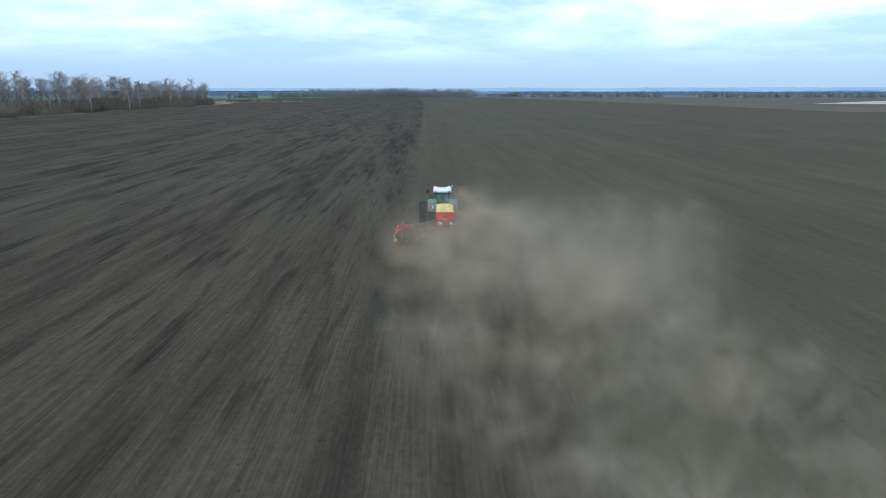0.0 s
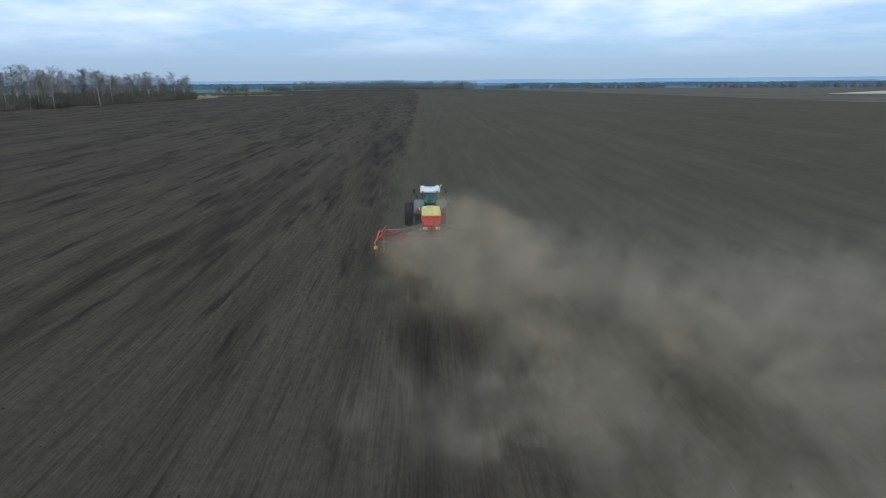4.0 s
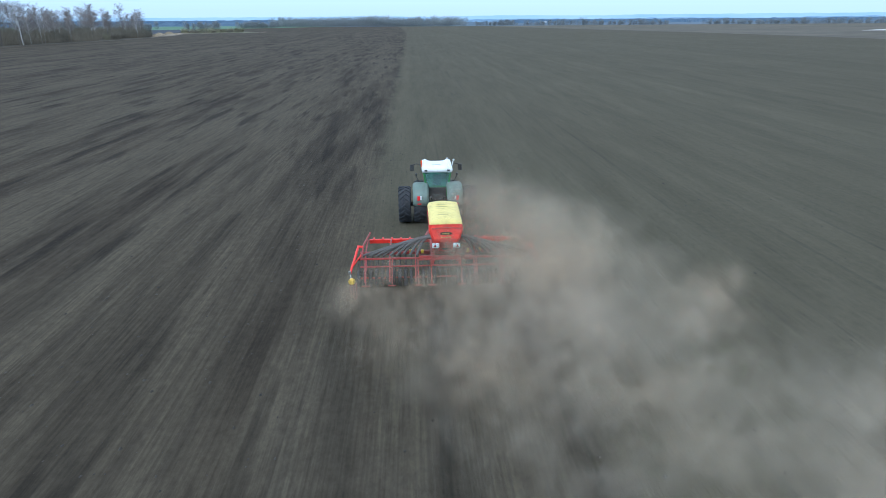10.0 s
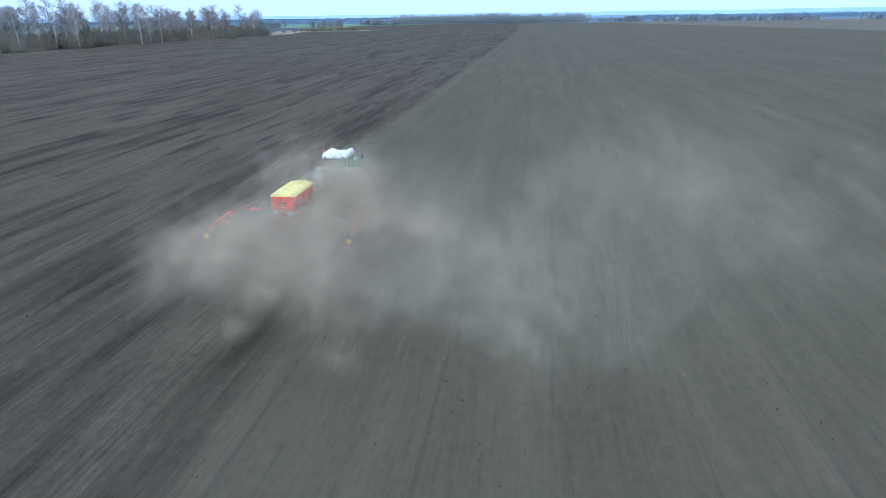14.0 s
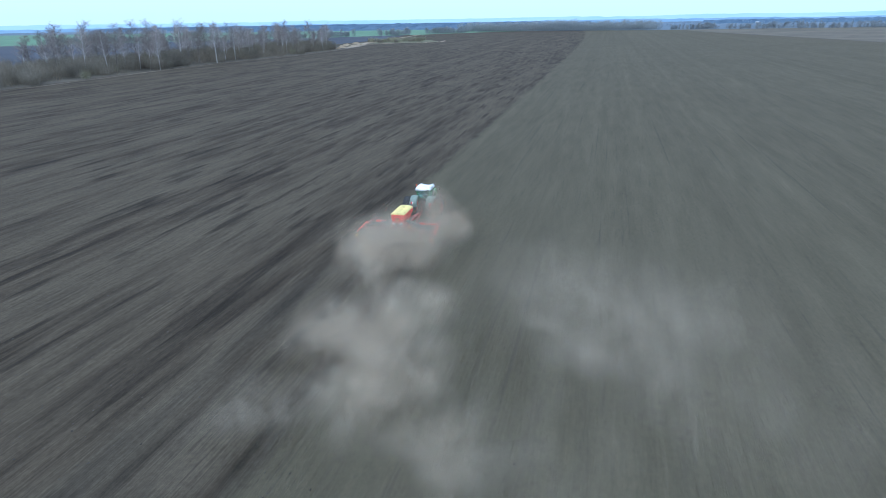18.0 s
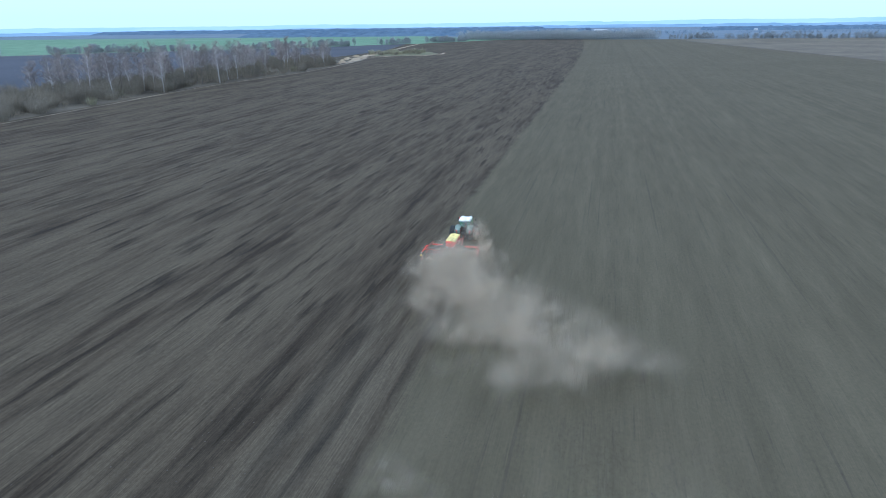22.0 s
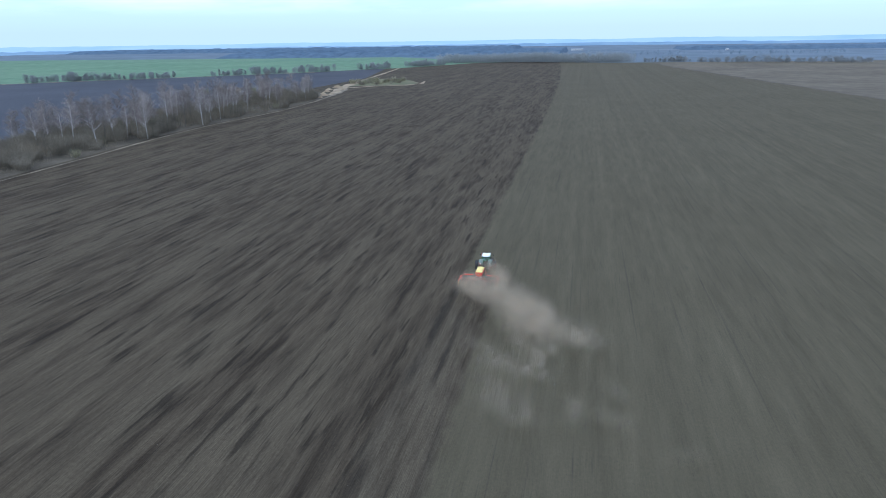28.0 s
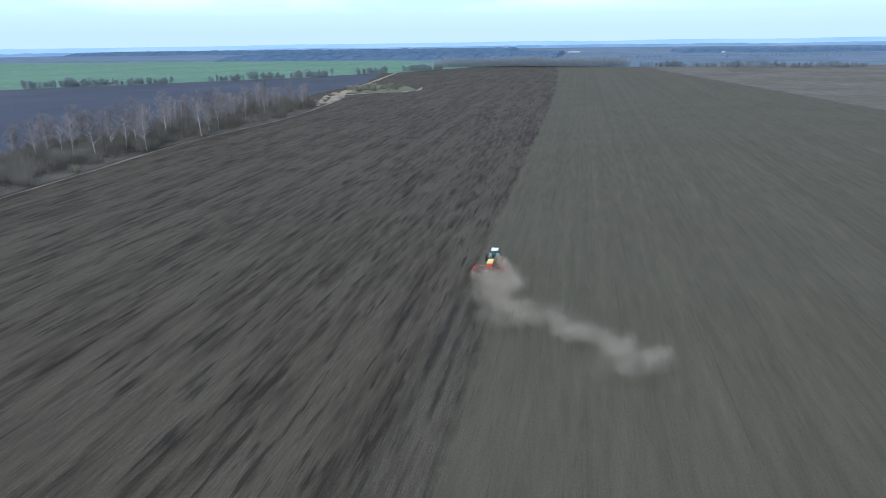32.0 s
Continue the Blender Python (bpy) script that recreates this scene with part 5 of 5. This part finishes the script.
SLOW = [(-10, 0.2), (0, 0.2), (0.5, 0.6), (1.5, 1.0), (3, 2.2), (8, 2.2), (10, 1.8), (12.0, 1.2), (12.4, 0.8), (17, 0.7), (19, 0.4), (22, 0.2), (23, 0.8), (24, 3.4), (26.4, 3.8), (27.2, 1.0), (32, 0.8)]
FAST = [(-10, 2.4), (0, 2.8), (0.5, 4.6), (1.5, 4.0), (3, 3.8), (8, 4.2), (10, 6.0), (12.0, 6.0), (12.4, 2.2), (16.3, 2.2), (16.8, 5.8), (19, 5.6), (19.8, 4.2), (22, 3.8), (23, 3.4), (24, 5.6), (26.4, 5.6), (27.2, 3.2), (32, 3.0)]
WHEELS = [(-10, 1.6), (0, 2.0), (3, 3.0), (6, 3.8), (9, 4.4), (12.2, 4.2), (12.7, 0.6), (14.6, 0.8), (16, 2.8), (17, 4.8), (19, 4.8), (20, 3.0), (23, 2.8), (24, 3.6), (27, 2.2), (32, 2.0)]
THIN = dust_material("thinning_soil_dust", 0.19, (0.60, 0.51, 0.38))
thin = [puff_mesh(70 + k, 12, 3.8, 0.6, THIN) for k in range(3)]
veil = [puff_mesh(50 + k, 12, 3.6, 0.6, HAZE) for k in range(3)]
wide = [puff_mesh(60 + k, 16, 8.5, 0.45, dust_material("spread_soil_dust", 0.06, DUST_TONE)) for k in range(2)]
r = random.Random(5)
t0 = -8.0
while t0 < 31.9:
    plenty, stay, slow, fast = level(PLENTY, t0), level(STAY, t0), level(SLOW, t0), level(FAST, t0)
    young = t0 > -3
    # thick dust boiling up over the tools
    for _ in range(3 if t0 < 16.5 else 2):
        if young and r.random() < 0.35 + 0.55 * plenty:
            emit(t0, r.choice(small), r.uniform(-3.6, 3.9), r.uniform(-1.6, 1.2), slow * 0.6, r.uniform(0.8, 1.6), r.uniform(1.0, 1.9), 1.7, r, 0.4)
    # the body of the plume, torn between slow dust by the ground and fast dust above
    for _ in range(2):
        if r.random() < plenty * 0.8:
            u = r.random()
            emit(t0 + r.uniform(0, 0.2), r.choice(middle if t0 < 16.5 or r.random() < 0.35 else thin), r.uniform(-3.4, 3.8), r.uniform(-1.4, 1.4), slow + (fast - slow) * u, 1.2 + 1.3 * u, stay * (0.4 + 0.7 * r.random() ** 0.8) , 2.7, r)
    for _ in range(2 if t0 > 17.2 else 1):
        if r.random() > plenty * 0.85:
            continue
        u = r.random()
        emit(t0 + r.uniform(0, 0.2), r.choice(thin if t0 > 12.2 else veil), r.uniform(-3.0, 3.6), r.uniform(-1.5, 1.5), slow + (fast - slow) * u, 1.6 + 1.2 * u, stay * r.uniform(0.8, 1.35), 3.6, r, 1.0)
    # dust off the tractor's wheels, blown to its lee
    for _ in range(3 if 9 < t0 < 12.8 else 2):
        if young and r.random() < 0.25 + 0.45 * plenty:
            emit(t0 + r.uniform(0, 0.2), r.choice(small if r.random() < 0.4 else middle), r.uniform(0.8, 2.8), r.uniform(-10.5, -7.0), level(WHEELS, t0) * r.uniform(0.7, 1.2), r.uniform(1.2, 2.9), r.uniform(1.5, 3.0), 2.4, r, 0.35)
    # dust dragged along over the lee half of the drill
    for _ in range(2 if young and t0 < 13.4 else 0):
        emit(t0 + r.uniform(0, 0.2), r.choice(small if r.random() < 0.6 else middle), r.uniform(0.4, 4.4), r.uniform(-5.5, -0.5), r.uniform(1.0, 3.0), r.uniform(1.2, 2.4), r.uniform(1.1, 2.0), 2.0, r, 0.3, 1.8)
    # a gust that lifts the dust high and forward
    if -3.5 < t0 < 0.9 and r.random() < 0.4:
        emit(t0, r.choice(veil), r.uniform(0.5, 4.0), r.uniform(-6, 0), r.uniform(2.6, 4.4), r.uniform(3.0, 6.0), r.uniform(4.5, 6.0), 3.6, r, 2.6, 1.2)
    if -6 < t0 < 8 and r.random() < 0.15:
        emit(t0, r.choice(large), r.uniform(1.0, 4.0), r.uniform(-2, 2), fast * r.uniform(0.8, 1.1), 2.4, r.uniform(4.5, 6.0), 6.2, r, 1.6)
    # broad haze while the wind blows straight across
    if 8.5 < t0 < 13.6:
        if r.random() < (0.18 if t0 < 11.4 else 0.4):
            emit(t0, r.choice(large), r.uniform(2.0, 6.0), r.uniform(-8, 0), r.uniform(3.0, 5.5), 2.2, r.uniform(4.0, 5.5), 6.2, r, 1.4)
        if t0 > 11.2 and r.random() < 0.6:
            emit(t0, r.choice(wide), r.uniform(7, 24), r.uniform(-22, 0), r.uniform(0.2, 0.8), 2.8, r.uniform(7.0, 10.0), 8.5, r, 1.4)
    # the lull: dust hangs about the drill and behind the cab
    if 12.9 < t0 < 14.7:
        emit(t0, r.choice(veil), r.uniform(-3.8, 3.0), r.uniform(-10.0, -4.0), -0.3, r.uniform(2.0, 4.0), r.uniform(1.0, 1.9), 3.6, r, 0.5)
        emit(t0 + 0.1, r.choice(small), r.uniform(-3.2, 2.4), r.uniform(-2.6, 0.0), 0.2, r.uniform(1.2, 2.4), r.uniform(1.2, 2.0), 1.7, r, 0.4)
    t0 += 0.2


# ---- movement ----
def motions():
    walk(tractor, [(t, pose(0, y - 0.3, 0)) for t, y in WAY])
    walk(drill, [(t, pose(0, y - 9.0, 0)) for t, y in WAY])
    walk(drilled_strip, [(t, pose(0, y - 9.4, 0)) for t, y in WAY])
    for wheels, radius in ((rear_wheels, REAR_R), (front_wheels, FRONT_R)):
        for w in wheels:
            spot = w.location.copy()
            walk(w, [(k * 0.2, pose(*spot, -math.degrees((along(k * 0.2) - 55) / radius))) for k in range(161)])
    for ob, rows in dust_jobs:
        walk(ob, rows)


motions()
